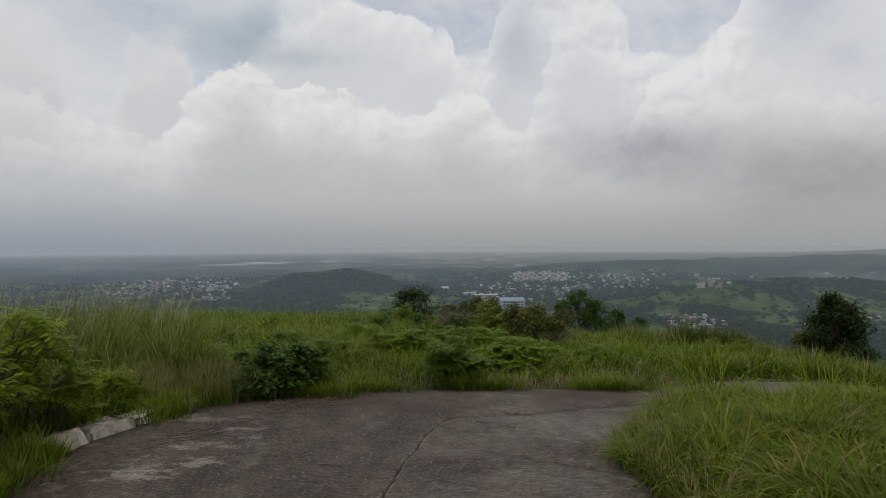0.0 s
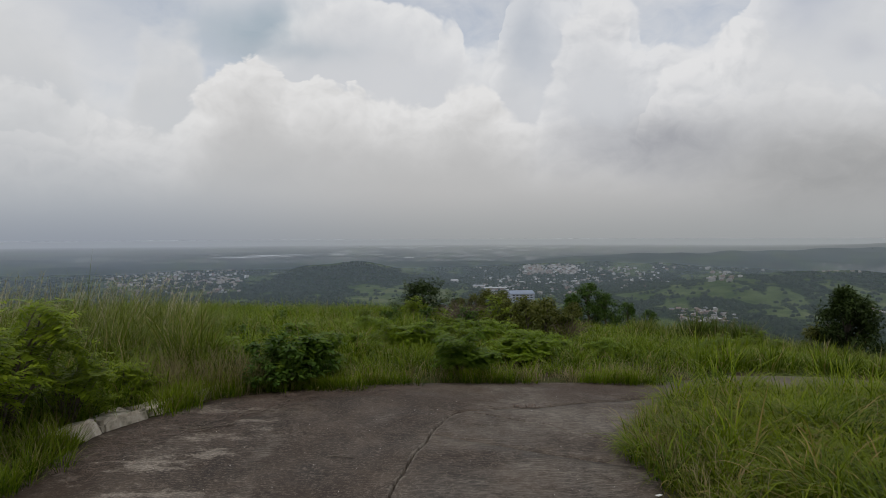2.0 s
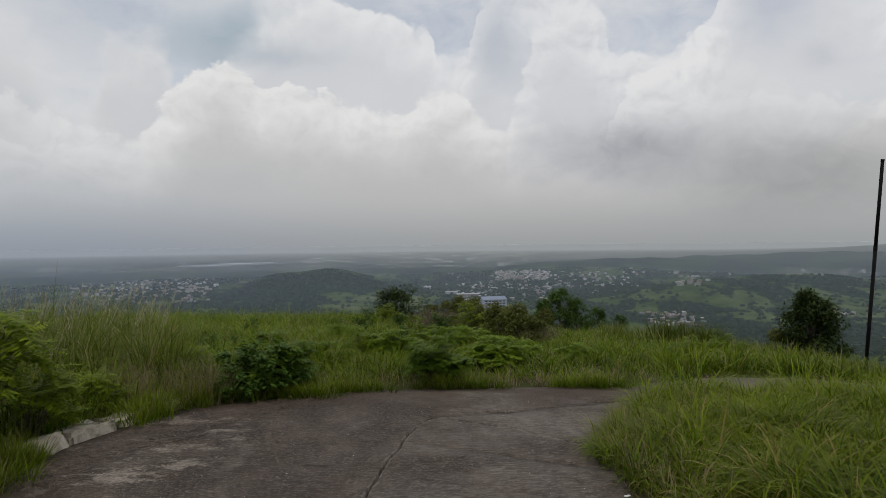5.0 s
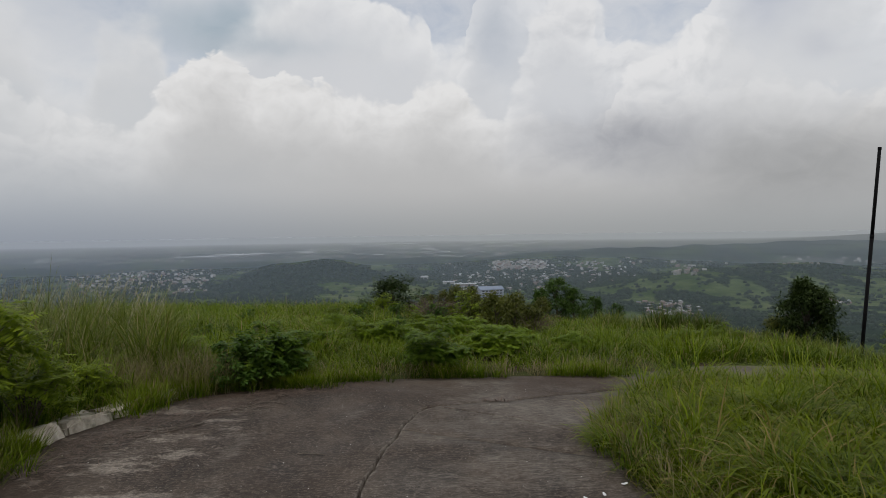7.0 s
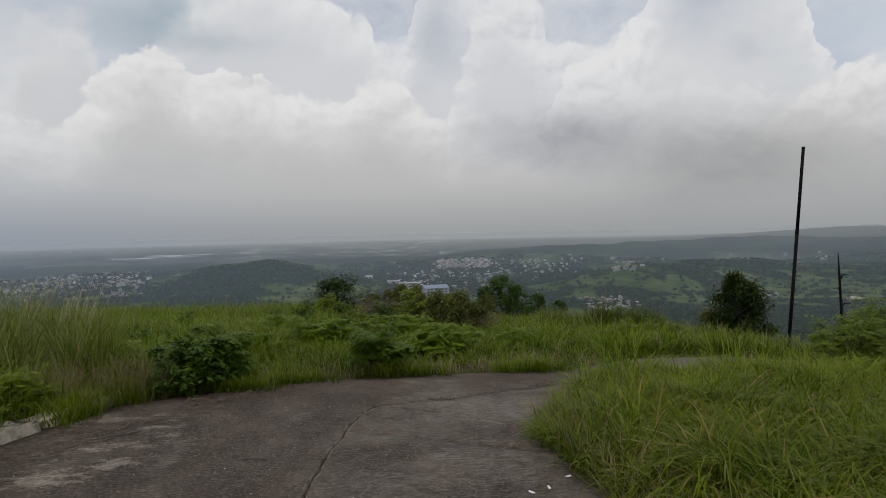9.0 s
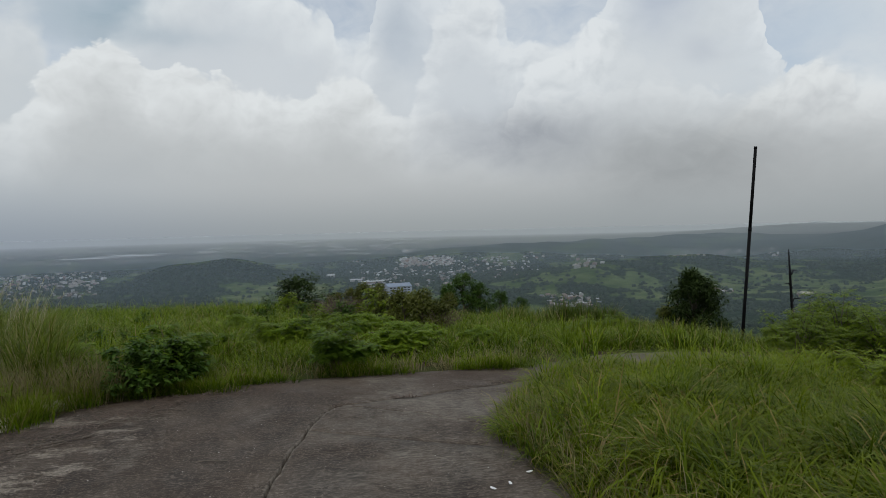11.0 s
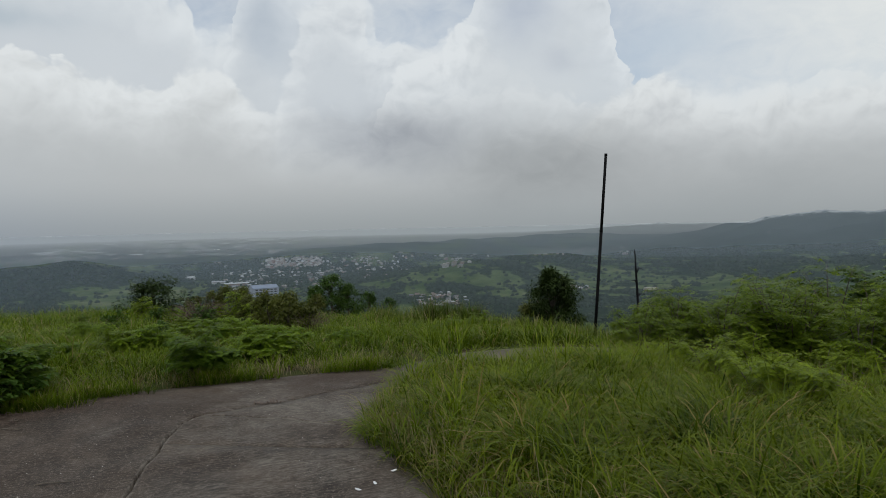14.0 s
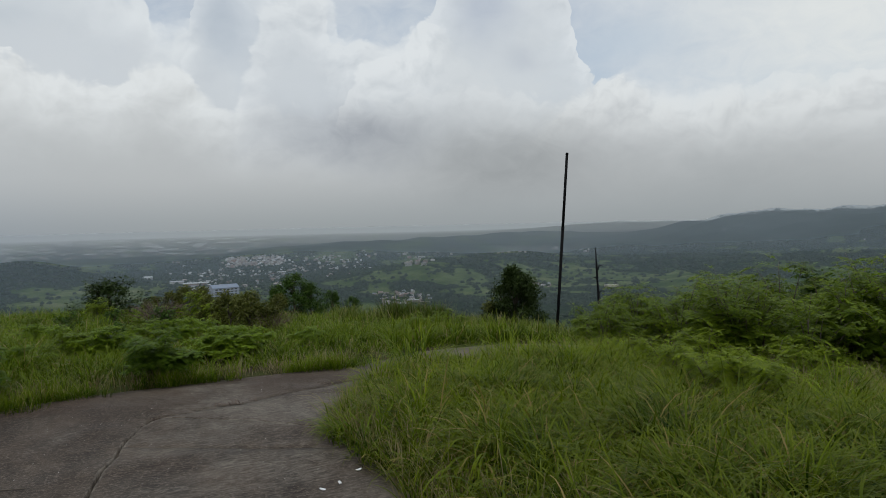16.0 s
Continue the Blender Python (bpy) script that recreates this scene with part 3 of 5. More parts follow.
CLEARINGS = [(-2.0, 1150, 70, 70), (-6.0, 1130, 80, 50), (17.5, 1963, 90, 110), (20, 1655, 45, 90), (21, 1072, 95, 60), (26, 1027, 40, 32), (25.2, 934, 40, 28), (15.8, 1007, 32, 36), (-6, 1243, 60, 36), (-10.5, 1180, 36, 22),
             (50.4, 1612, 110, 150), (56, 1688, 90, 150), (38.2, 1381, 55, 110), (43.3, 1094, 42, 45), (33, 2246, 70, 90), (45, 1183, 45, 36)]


def wooded(x, y):
    """How thickly trees cover the far land, from 0 to 1."""
    c = 0.56 + 0.22 * waves(x, y, 420, 92) + 0.26 * waves(x, y, 170, 93) + 0.16 * waves(x, y, 70, 96)
    for a, d, s in ((-12.8, 1380, 110), (-8.6, 1400, 110), (49, 2350, 420), (60, 2250, 450), (42, 3200, 420), (10, 1500, 200)):
        c = c + 0.9 * np.exp(-((x - d * math.sin(radians(a))) ** 2 + (y - d * math.cos(radians(a))) ** 2) / s ** 2)
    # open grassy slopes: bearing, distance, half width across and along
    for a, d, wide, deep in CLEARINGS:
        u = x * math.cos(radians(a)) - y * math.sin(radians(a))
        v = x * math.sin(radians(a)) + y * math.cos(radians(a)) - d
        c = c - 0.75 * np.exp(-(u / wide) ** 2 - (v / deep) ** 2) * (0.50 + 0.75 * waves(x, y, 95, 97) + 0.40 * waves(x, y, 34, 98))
    return np.clip(c, 0, 1)


def spot(az, el):
    """Where the line of sight from the camera at that bearing and elevation meets the far land."""
    a, e = radians(az), math.tan(radians(el))
    rr = np.geomspace(250, 4800, 900)
    z = height(rr * math.sin(a), rr * math.cos(a))
    hit = np.nonzero(z >= EYE + rr * e)[0]
    i = hit[0] if len(hit) else len(rr) - 1
    return rr[i] * math.sin(a), rr[i] * math.cos(a), float(z[i])


# road outlines on the plan
OUTER = [(-3.6, -24.0), (-3.25, -6.0), (-3.2, 0.0), (-3.2, 4.7), (-3.24, 5.95), (-3.04, 6.7), (-2.66, 7.5), (-1.85, 8.1), (-0.7, 8.56), (0.5, 8.72), (1.6, 8.76), (2.8, 8.95), (4.2, 9.85), (6.0, 10.6), (9.0, 11.3), (14.0, 11.6), (20.0, 11.0)]
INNER = [(20.0, 6.8), (14.0, 7.8), (9.0, 7.9), (6.0, 7.75), (4.2, 7.4), (3.0, 6.95), (2.2, 6.4), (1.75, 5.8), (1.62, 5.0), (1.6, 4.0), (1.65, 0.0), (1.65, -6.0), (1.5, -24.0)]
ROAD = OUTER + INNER
# the verge of the inner grass, which has crept over the concrete
VERGE = [(1.5, -24.0), (1.62, -1.0), (1.54, 4.0), (1.48, 5.3), (1.55, 5.8), (1.92, 6.5), (2.45, 7.2), (3.1, 7.75), (5.0, 8.0), (9.0, 8.3), (14.0, 8.3)]


def sheet(x, y):
    """The ground sheet: sunk under the road's slabs."""
    under = inside(ROAD, x, y) & (near_line(ROAD + ROAD[:1], x, y) > 0.05)
    return height(x, y) - np.where(under, 0.09, 0.0)


def build_ground():
    rr = np.concatenate(([0.0], np.geomspace(0.4, 40, 120), np.geomspace(41, 4915, 170)))
    aa = np.radians(np.concatenate((np.arange(-50, 75, 0.4), np.arange(75, 310, 2.5))))
    R, A = np.meshgrid(rr, aa, indexing="ij")
    x, y = R * np.sin(A), R * np.cos(A)
    z = sheet(x, y)
    n, m = len(rr), len(aa)
    i, j = np.meshgrid(np.arange(n - 1), np.arange(m), indexing="ij")
    q = np.stack((i * m + j, i * m + (j + 1) % m, (i + 1) * m + (j + 1) % m, (i + 1) * m + j), -1).reshape(-1, 4)[:, ::-1]
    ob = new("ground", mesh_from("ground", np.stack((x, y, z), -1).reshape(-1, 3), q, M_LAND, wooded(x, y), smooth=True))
    tagged(ob, "grassy hilltop falling to a wide valley of fields and woods", "ground", kind="structure")


build_ground()

# ---- road: concrete slabs with open joints ----
CRACK = [(-1.0, -24.0), (-0.75, -6.0), (-0.62, 0.0), (-0.50, 3.4), (-0.44, 4.65), (-0.43, 4.82), (-0.40, 4.99), (-0.38, 5.18), (-0.34, 5.45), (-0.29, 5.67), (-0.25, 5.83), (-0.20, 6.19), (-0.14, 6.49), (-0.08, 6.77), (0.01, 6.97), (0.09, 7.05),
         (0.39, 7.11), (0.71, 7.23), (0.90, 7.25), (1.17, 7.39), (1.45, 7.52), (1.81, 7.66), (2.6, 7.95), (4.2, 8.5), (6.0, 9.1), (9.0, 9.6), (14.0, 9.7), (20.0, 9.0)]
# hairline crack across the lane
HAIR = [(-0.21, 6.13), (0.07, 5.95), (0.37, 5.75), (0.65, 5.60), (1.20, 5.34), (1.64, 5.15)]
CROSS = [(0.14, 7.06), (0.32, 6.95), (0.46, 6.81), (0.60, 6.72), (0.92, 6.51), (1.15, 6.24), (1.34, 6.03), (1.75, 5.78)]


def ragged(line, step, amount, seed):
    """The line in short steps, with a worn, uneven run."""
    out, g = [], np.random.default_rng(seed)
    drift = 0.0
    for (ax, ay), (bx, by) in zip(line, line[1:]):
        k = max(1, int(math.hypot(bx - ax, by - ay) / step)) if abs(ay) < 12 and max(ax, bx) < 8 and min(ay, by) > -1 else 1
        nx, ny = -(by - ay), bx - ax
        s = math.hypot(nx, ny)
        for i in range(k):
            drift = 0.6 * drift + g.normal(0, amount)
            out.append((ax + (bx - ax) * i / k + nx / s * drift, ay + (by - ay) * i / k + ny / s * drift))
    return out + [line[-1]]


def shifted(line, by):
    """The line moved sideways, to the left of its run."""
    out = []
    for i, (x, y) in enumerate(line):
        ax, ay = line[max(i - 1, 0)]
        bx, by_ = line[min(i + 1, len(line) - 1)]
        s = math.hypot(bx - ax, by_ - ay) or 1.0
        out.append((x - (by_ - ay) / s * by, y + (bx - ax) / s * by))
    return out


def slab(outline, parent, joints=(), thick=0.16):
    """A cast slab over the outline, with a slightly uneven top and real edges; the joints' edges are chipped."""
    xs, ys = [p[0] for p in outline], [p[1] for p in outline]
    gx, gy = np.meshgrid(np.arange(max(min(xs), -5), min(max(xs), 9), 0.22), np.arange(max(min(ys), -1), min(max(ys), 13), 0.22))
    gx, gy = gx.ravel(), gy.ravel()
    for line in joints:
        for by in (-0.045, 0.045):
            near_pts = np.array([p for p in shifted(line, by) if -1 < p[1] < 9 and p[0] < 3])
            gx, gy = np.concatenate((gx, near_pts[:, 0])), np.concatenate((gy, near_pts[:, 1]))
    keep = inside(outline, gx, gy) & (near_line(outline + outline[:1], gx, gy) > 0.022)
    pts = [Vector(p) for p in outline] + [Vector((a, b)) for a, b in zip(gx[keep], gy[keep])]
    vs, _, faces, _, _, _ = delaunay_2d_cdt(pts, [], [list(range(len(outline)))], 1, 1e-5)
    vx, vy = np.array([v[0] for v in vs]), np.array([v[1] for v in vs])
    vz = height(vx, vy) + 0.006 * waves(vx, vy, 1.2, 11)
    chip = np.zeros(len(vx))
    for line in joints:
        chip = np.maximum(chip, np.clip(1.0 - (near_line(line, vx, vy) - 0.015) / 0.03, 0, 1))
    vz = vz - 0.003 * chip * (0.5 + 0.5 * waves(vx, vy, 0.25, 12))
    bm = bmesh.new()
    layer = bm.verts.layers.float.new("along")
    top = [bm.verts.new((a, b, c)) for a, b, c in zip(vx, vy, vz)]
    for v, k in zip(top, chip):
        v[layer] = float(k)
    for f in faces:
        bm.faces.new([top[i] for i in f]).smooth = True
    rim = [e for e in bm.edges if len(e.link_faces) == 1]
    made = bmesh.ops.extrude_edge_only(bm, edges=rim)["geom"]
    for v in (g for g in made if isinstance(g, bmesh.types.BMVert)):
        v.co.z -= thick
    bmesh.ops.recalc_face_normals(bm, faces=bm.faces)
    return part("slab", bm, M_ROAD, parent)


road = tagged(new("road"), "weathered grey-brown concrete road with cracked slab joints", "road", kind="structure")
crack = ragged(CRACK, 0.07, 0.0055, 21)
cross = ragged(CROSS, 0.06, 0.006, 22)
hair = ragged(HAIR, 0.07, 0.004, 23)
turn = min(range(len(crack)), key=lambda i: math.hypot(crack[i][0] - 0.12, crack[i][1] - 7.055))
half = min(range(len(crack)), key=lambda i: math.hypot(crack[i][0] - HAIR[0][0], crack[i][1] - HAIR[0][1]))


def gap(line, wide, narrow, at, by):
    """One side of a joint that is wide up to a point and narrow after it."""
    a, b = shifted(line, by * wide), shifted(line, by * narrow)
    return a[:at] + b[at:]


left, right = gap(crack, 0.015, 0.007, turn, 1), gap(crack, 0.015, 0.007, turn, -1)
joint = [crack[:turn], cross]
slab(OUTER + left[::-1], road, joint)
near_inner = [p for p in INNER if p[1] < HAIR[-1][1]]
mid_inner = [p for p in INNER if HAIR[-1][1] <= p[1] < 5.95]
far_inner = [p for p in INNER if p[1] >= 5.95]
slab(right[:half] + shifted(hair, -0.003) + near_inner, road, joint)
slab(right[half:turn] + shifted(cross, -0.006) + mid_inner + shifted(hair, 0.003)[::-1], road, joint)
slab(right[turn:] + far_inner + shifted(cross, 0.006)[::-1], road, joint)

# ---- left kerb ----
def build_kerb():
    kerb = tagged(new("kerb"), "broken pale concrete kerb half hidden by grass", "kerb", kind="structure")
    line = [(-3.60, 2.6), (-3.62, 3.9), (-3.60, 4.8), (-3.54, 5.5), (-3.42, 6.05), (-3.25, 6.65), (-3.10, 7.30), (-2.92, 7.85)]
    g = random.Random(5)
    for i, ((ax, ay), (bx, by)) in enumerate(zip(line, line[1:])):
        long, turn_ = math.hypot(bx - ax, by - ay) - 0.03, math.atan2(by - ay, bx - ax)
        bm = bmesh.new()
        bmesh.ops.create_cube(bm, size=1.0)
        bmesh.ops.scale(bm, verts=bm.verts, vec=(long, 0.42, 0.24))
        bmesh.ops.bevel(bm, geom=list(bm.edges), offset=0.035, segments=2, affect="EDGES")
        bmesh.ops.subdivide_edges(bm, edges=[e for e in bm.edges if e.calc_length() > 0.2], cuts=5)
        for v in bm.verts:
            v.co += 0.05 * Vector(noise.noise_vector(v.co * 4 + Vector((i * 7, 0, 0)))) + 0.02 * Vector(noise.noise_vector(v.co * 13))
        ob = part("kerb_stone", bm, M_KERB, kerb)
        cx, cy = (ax + bx) / 2, (ay + by) / 2
        ob.matrix_basis = pose(cx, cy, float(height(cx, cy)) + (-0.07 if i < 3 else -0.035), -9 + g.uniform(-3, 3), g.uniform(-2, 2), math.degrees(turn_))


build_kerb()


# ---- pole ----
def on_ground(az, d, lift=0.0):
    x, y = d * math.sin(radians(az)), d * math.cos(radians(az))
    return x, y, float(height(x, y)) + lift


def build_pole():
    x, y, z = on_ground(34.2, 22.0)
    pole = tagged(new("utility_pole"), "tall thin dark steel pole leaning slightly in the grass", "pole")
    pole.matrix_basis = pose(x, y, z - 0.3)
    # it leans across the line of sight
    a = radians(34.2)
    top = Vector((math.cos(a) * 0.46, -math.sin(a) * 0.46, 4.10 - z))
    bm = bmesh.new()
    tube(bm, [(0, 0, 0), top * 0.62], [0.050, 0.049], 12)
    part("lower_tube", bm, M_POLE, pole)
    bm = bmesh.new()
    tube(bm, [top * 0.612, top * 0.628], [0.054, 0.054], 12)
    part("collar", bm, M_POLE, pole)
    bm = bmesh.new()
    tube(bm, [top * 0.628, top * 0.99], [0.046, 0.044], 12)
    part("upper_tube", bm, M_POLE, pole)
    bm = bmesh.new()
    tube(bm, [top * 0.99, top], [0.049, 0.047], 12)
    part("cap", bm, M_POLE, pole)


build_pole()


# ---- grass ----
def blades(roots, length, wide, lean_dir, lean0, lean1, segs):
    """Arching blades of grass as strips: points, faces, and how far along each blade a point is."""
    n = len(roots)
    side = np.stack((-np.sin(lean_dir), np.cos(lean_dir), np.zeros(n)), -1)
    out = np.stack((np.cos(lean_dir), np.sin(lean_dir), np.zeros(n)), -1)
    v = np.zeros((n, segs + 1, 2, 3))
    a = np.zeros((n, segs + 1, 2))
    p = roots.copy()
    for k in range(segs + 1):
        u = k / segs
        w = wide * (0.75 + 0.6 * u if u < 0.4 else 1.0 - ((u - 0.4) / 0.6) ** 1.6) * 0.5
        w = np.maximum(w, 0.0004)
        v[:, k, 0], v[:, k, 1] = p - side * w[:, None], p + side * w[:, None]
        a[:, k] = u
        th = lean0 + lean1 * (u + 0.5 / segs) ** 1.4
        step = (length / segs)[:, None]
        p = p + step * (np.cos(th)[:, None] * np.array((0, 0, 1.0)) + np.sin(th)[:, None] * out)
    base = (np.arange(n) * (segs + 1) * 2)[:, None]
    k = np.arange(segs)[None] * 2
    f = np.stack((base + k, base + k + 1, base + k + 3, base + k + 2), -1).reshape(-1, 4)
    return v.reshape(-1, 3), f, a.reshape(-1)


class Turf:
    """Collects blades into one mesh."""

    def __init__(self):
        self.v, self.f, self.a, self.count = [], [], [], 0

    def add(self, v, f, a):
        self.v.append(v)
        self.f.append(f + self.count)
        self.a.append(a)
        self.count += len(v)

    def finish(self, name, mat, label):
        if not self.v:
            return None
        me = mesh_from(name, np.concatenate(self.v), np.concatenate(self.f), mat, np.concatenate(self.a))
        return tagged(new(name, me), label, "grass", kind="stuff")


def tufts(turf, cx, cy, per, tall, wide, seed, spread=0.06, fan=0.6, droop=1.6, segs=4):
    """Tufts at the given places: blades that fan out from each root and arch over."""
    g = np.random.default_rng(seed)
    n = len(cx)
    who = np.repeat(np.arange(n), per)
    m = len(who)
    ang = g.uniform(0, 6.283, m)
    rad = spread * np.sqrt(g.uniform(0, 1, m))
    x, y = cx[who] + rad * np.cos(ang), cy[who] + rad * np.sin(ang)
    z = height(x, y) - 0.02
    big = g.uniform(0.75, 1.2, n)
    L = (np.broadcast_to(tall, (n,)) * big)[who] * g.uniform(0.5, 1.15, m)
    W = wide * g.uniform(0.6, 1.3, m)
    # each tuft is swept a little to one side
    sweep, force = g.uniform(0, 6.283, n)[who], g.uniform(0, 0.6, n)[who]
    lean_dir = np.arctan2(np.sin(ang) + force * np.sin(sweep), np.cos(ang) + force * np.cos(sweep)) + g.normal(0, 0.35, m)
    lean0 = fan * np.sqrt(g.uniform(0, 1, m)) * g.uniform(0.3, 1.0, m)
    lean1 = np.clip(g.normal(droop, 0.45 * droop, m), 0.1, 2.6) * np.clip(L / 0.6, 0.5, 1.2)
    turf.add(*blades(np.stack((x, y, z), -1), L, W, lean_dir, lean0, lean1, segs))


def domes(turf, cx, cy, per, tall, wide, seed, radius=0.16, open_=0.55, droop=1.7, segs=6):
    """Old stools of grass: blades from a crowded root that arch outwards into a mop."""
    g = np.random.default_rng(seed)
    n = len(cx)
    who = np.repeat(np.arange(n), per)
    m = len(who)
    size = g.uniform(0.7, 1.25, n)
    ang, k = g.uniform(0, 6.283, m), np.sqrt(g.uniform(0, 1, m))
    x, y = cx[who] + radius * size[who] * k * np.cos(ang), cy[who] + radius * size[who] * k * np.sin(ang)
    L = (np.broadcast_to(tall, (n,)) * size)[who] * g.uniform(0.55, 1.1, m)
    # wind and weight lay each stool over to one side
    way, force = g.uniform(0, 6.283, n)[who], g.uniform(0.0, 0.7, n)[who]
    lean_dir = np.arctan2(np.sin(ang) * k + force * np.sin(way), np.cos(ang) * k + force * np.cos(way)) + g.normal(0, 0.45, m)
    lean0 = open_ * k * g.uniform(0.3, 1.1, m)
    lean1 = np.clip(g.normal(droop, 0.5, m), 0.3, 2.7)
    turf.add(*blades(np.stack((x, y, height(x, y) - 0.02), -1), L, wide * g.uniform(0.6, 1.3, m), lean_dir, lean0, lean1, segs))


def scatter(n, az, dist, seed, power=2.0):
    """Random places within a range of bearings and distances."""
    g = np.random.default_rng(seed)
    a = np.radians(g.uniform(az[0], az[1], n))
    r = (g.uniform(dist[0] ** power, dist[1] ** power, n)) ** (1 / power)
    return r * np.sin(a), r * np.cos(a)


def off_road(x, y, gap=0.0):
    """Places clear of the concrete that stays bare."""
    bare = OUTER + VERGE[::-1]
    kerb_gap = near_line([(-3.44, 5.85), (-3.26, 6.6)], x, y) > 0.24
    return ~inside(bare, x, y) & (near_line(OUTER, x, y) > gap) & kerb_gap


def build_grass():
    # the bright mound inside the bend
    near = Turf()
    x, y = scatter(4600, (2, 66), (2.6, 9.8), 31, 1.5)
    mound = y < np.interp(x, [1.6, 2.8, 4.2, 6, 9], [8.76, 8.95, 9.85, 10.6, 11.3]) - 0.6
    ok = off_road(x, y) & mound & (x > 1.3) & (waves(x, y, 1.1, 48) > -0.62)
    x, y = x[ok], y[ok]
    edge = np.clip(near_line(VERGE, x, y) / 0.9, 0.25, 1)
    tall = (0.58 + 0.16 * waves(x, y, 1.8, 41) + 0.17 * waves(x, y, 0.6, 45)) * (0.5 + 0.5 * edge)
    tall = tall * (1 + 0.62 * rise(y, 6.0, 7.6) * rise(x, 6.5, 4.0))
    far = np.hypot(x, y) + 0.5 * waves(x, y, 1.5, 65) > 5.9
    tufts(near, x[~far], y[~far], 8, 0.60 * tall[~far], 0.010, 32, 0.08, 1.0, 2.0, 4)
    cx, cy = scatter(1150, (6, 66), (2.6, 7.0), 131, 1.6)
    ok = off_road(cx, cy) & (cx > 1.45) & (near_line(VERGE, cx, cy) > 0.12)
    cx, cy = cx[ok], cy[ok]
    low = np.clip(near_line(VERGE, cx, cy) / 0.8, 0.45, 1)
    domes(near, cx, cy, 46, (0.60 + 0.20 * waves(cx, cy, 1.3, 145) + 0.12 * waves(cx, cy, 0.6, 148)) * low, 0.0115, 132, 0.13, 0.50, 2.3, 6)
    near.finish("grass_mound", M_GRASS, "lush bright green long grass arching over the road edge")
    # the mound beyond 6 m, its better lit look put into the colour
    lush = Turf()
    tufts(lush, x[far], y[far], 9, 0.72 * tall[far], 0.0105, 26, 0.09, 0.9, 1.9, 4)
    cx, cy = scatter(1250, (10, 64), (5.6, 9.8), 133, 1.6)
    ok = off_road(cx, cy) & (cx > 1.45) & (cy < np.interp(cx, [1.6, 2.8, 4.2, 6, 9], [8.76, 8.95, 9.85, 10.6, 11.3]) - 0.7)
    cx, cy = cx[ok], cy[ok]
    domes(lush, cx, cy, 42, (0.56 + 0.17 * waves(cx, cy, 1.6, 146) + 0.12 * waves(cx, cy, 0.7, 149)) * np.maximum(np.clip(near_line(VERGE, cx, cy) / 0.7, 0.6, 1), 0.85 * rise(cy, 6.8, 7.4)) * (1 + 0.36 * rise(cy, 6.2, 7.6) * rise(cx, 7.2, 5.2)), 0.0112, 134, 0.14, 0.55, 2.2, 4)
    lush.finish("grass_lush", M_GRASS_LIT, "thick yellow-green grass on top of the mound, coloured brighter for its light")
    # a few broad long blades standing out of it
    long = Turf()
    x, y = scatter(240, (14, 64), (3.0, 6.0), 33, 1.4)
    ok = off_road(x, y) & (near_line(VERGE, x, y) > 0.25) & (x > 1.3)
    tufts(long, x[ok], y[ok], 4, 0.72, 0.017, 34, 0.05, 0.8, 2.4, 8)
    long.finish("grass_long_blades", M_GRASS, "long bright green grass blades bending over")
    # dry stems at the foot of the mound and along the kerb
    dry = Turf()
    x, y = scatter(1300, (2, 60), (3.5, 9.0), 35, 1.6)
    ok = off_road(x, y) & (near_line(VERGE, x, y) < 0.6)
    tufts(dry, x[ok], y[ok], 9, 0.38, 0.006, 36, 0.10, 0.8, 0.9, 3)
    x, y = scatter(900, (8, 62), (3.2, 9.5), 29, 1.6)
    ok = off_road(x, y) & (waves(x, y, 1.1, 48) < -0.35) & (x > 1.3)
    tufts(dry, x[ok], y[ok], 16, 0.42, 0.006, 30, 0.12, 0.9, 1.2, 3)
    x, y = scatter(260, (50, 62), (8.2, 10.4), 28, 1.6)
    tufts(dry, x, y, 16, 0.50, 0.008, 27, 0.12, 0.7, 1.2, 3)
    x, y = scatter(2600, (-44, 30), (4.5, 10.0), 37)
    ok = off_road(x, y) & (near_line(OUTER, x, y) < 0.5)
    tufts(dry, x[ok], y[ok], 9, 0.30, 0.006, 38, 0.12, 0.9, 1.5, 3)
    # withered stalks standing at the foot of the field
    x, y = scatter(150, (-26, -16.5), (8.0, 9.2), 73, 1.6)
    ok = off_road(x, y, 0.12)
    tufts(dry, x[ok], y[ok], 12, 0.52, 0.005, 74, 0.12, 0.35, 0.7, 3)
    dry.finish("dry_grass", M_DRY, "straw-coloured dry grass along the road edge")
    # short turf between kerb and road
    turf = Turf()
    x, y = scatter(900, (-48, -6), (3.5, 9.5), 39, 1.5)
    ok = off_road(x, y) & (near_line(OUTER, x, y) < 0.45) & (waves(x, y, 0.8, 57) > -0.35)
    tufts(turf, x[ok], y[ok], 26, 0.24, 0.007, 40, 0.10, 1.0, 1.3, 3)
    # clumps grown over the kerb's ends and foot
    g = np.random.default_rng(46)
    for cx, cy, rx, ry, n in ((-3.36, 5.3, 0.14, 0.26, 60), (-3.15, 4.6, 0.10, 0.40, 30), (-3.02, 7.25, 0.16, 0.42, 120), (-2.85, 7.75, 0.22, 0.22, 60), (-3.62, 6.75, 0.2, 0.3, 30), (-3.72, 5.8, 0.12, 0.3, 40), (-2.55, 7.95, 0.35, 0.12, 40), (-1.1, 8.5, 0.45, 0.10, 50), (-1.55, 8.10, 0.38, 0.07, 46), (0.4, 8.75, 0.6, 0.08, 50), (2.2, 8.85, 0.5, 0.1, 50)):
        tufts(turf, cx + rx * g.normal(0, 0.6, n), cy + ry * g.normal(0, 0.6, n), 18, 0.26, 0.008, int(90 + 10 * cx), 0.07, 0.9, 1.4, 3)
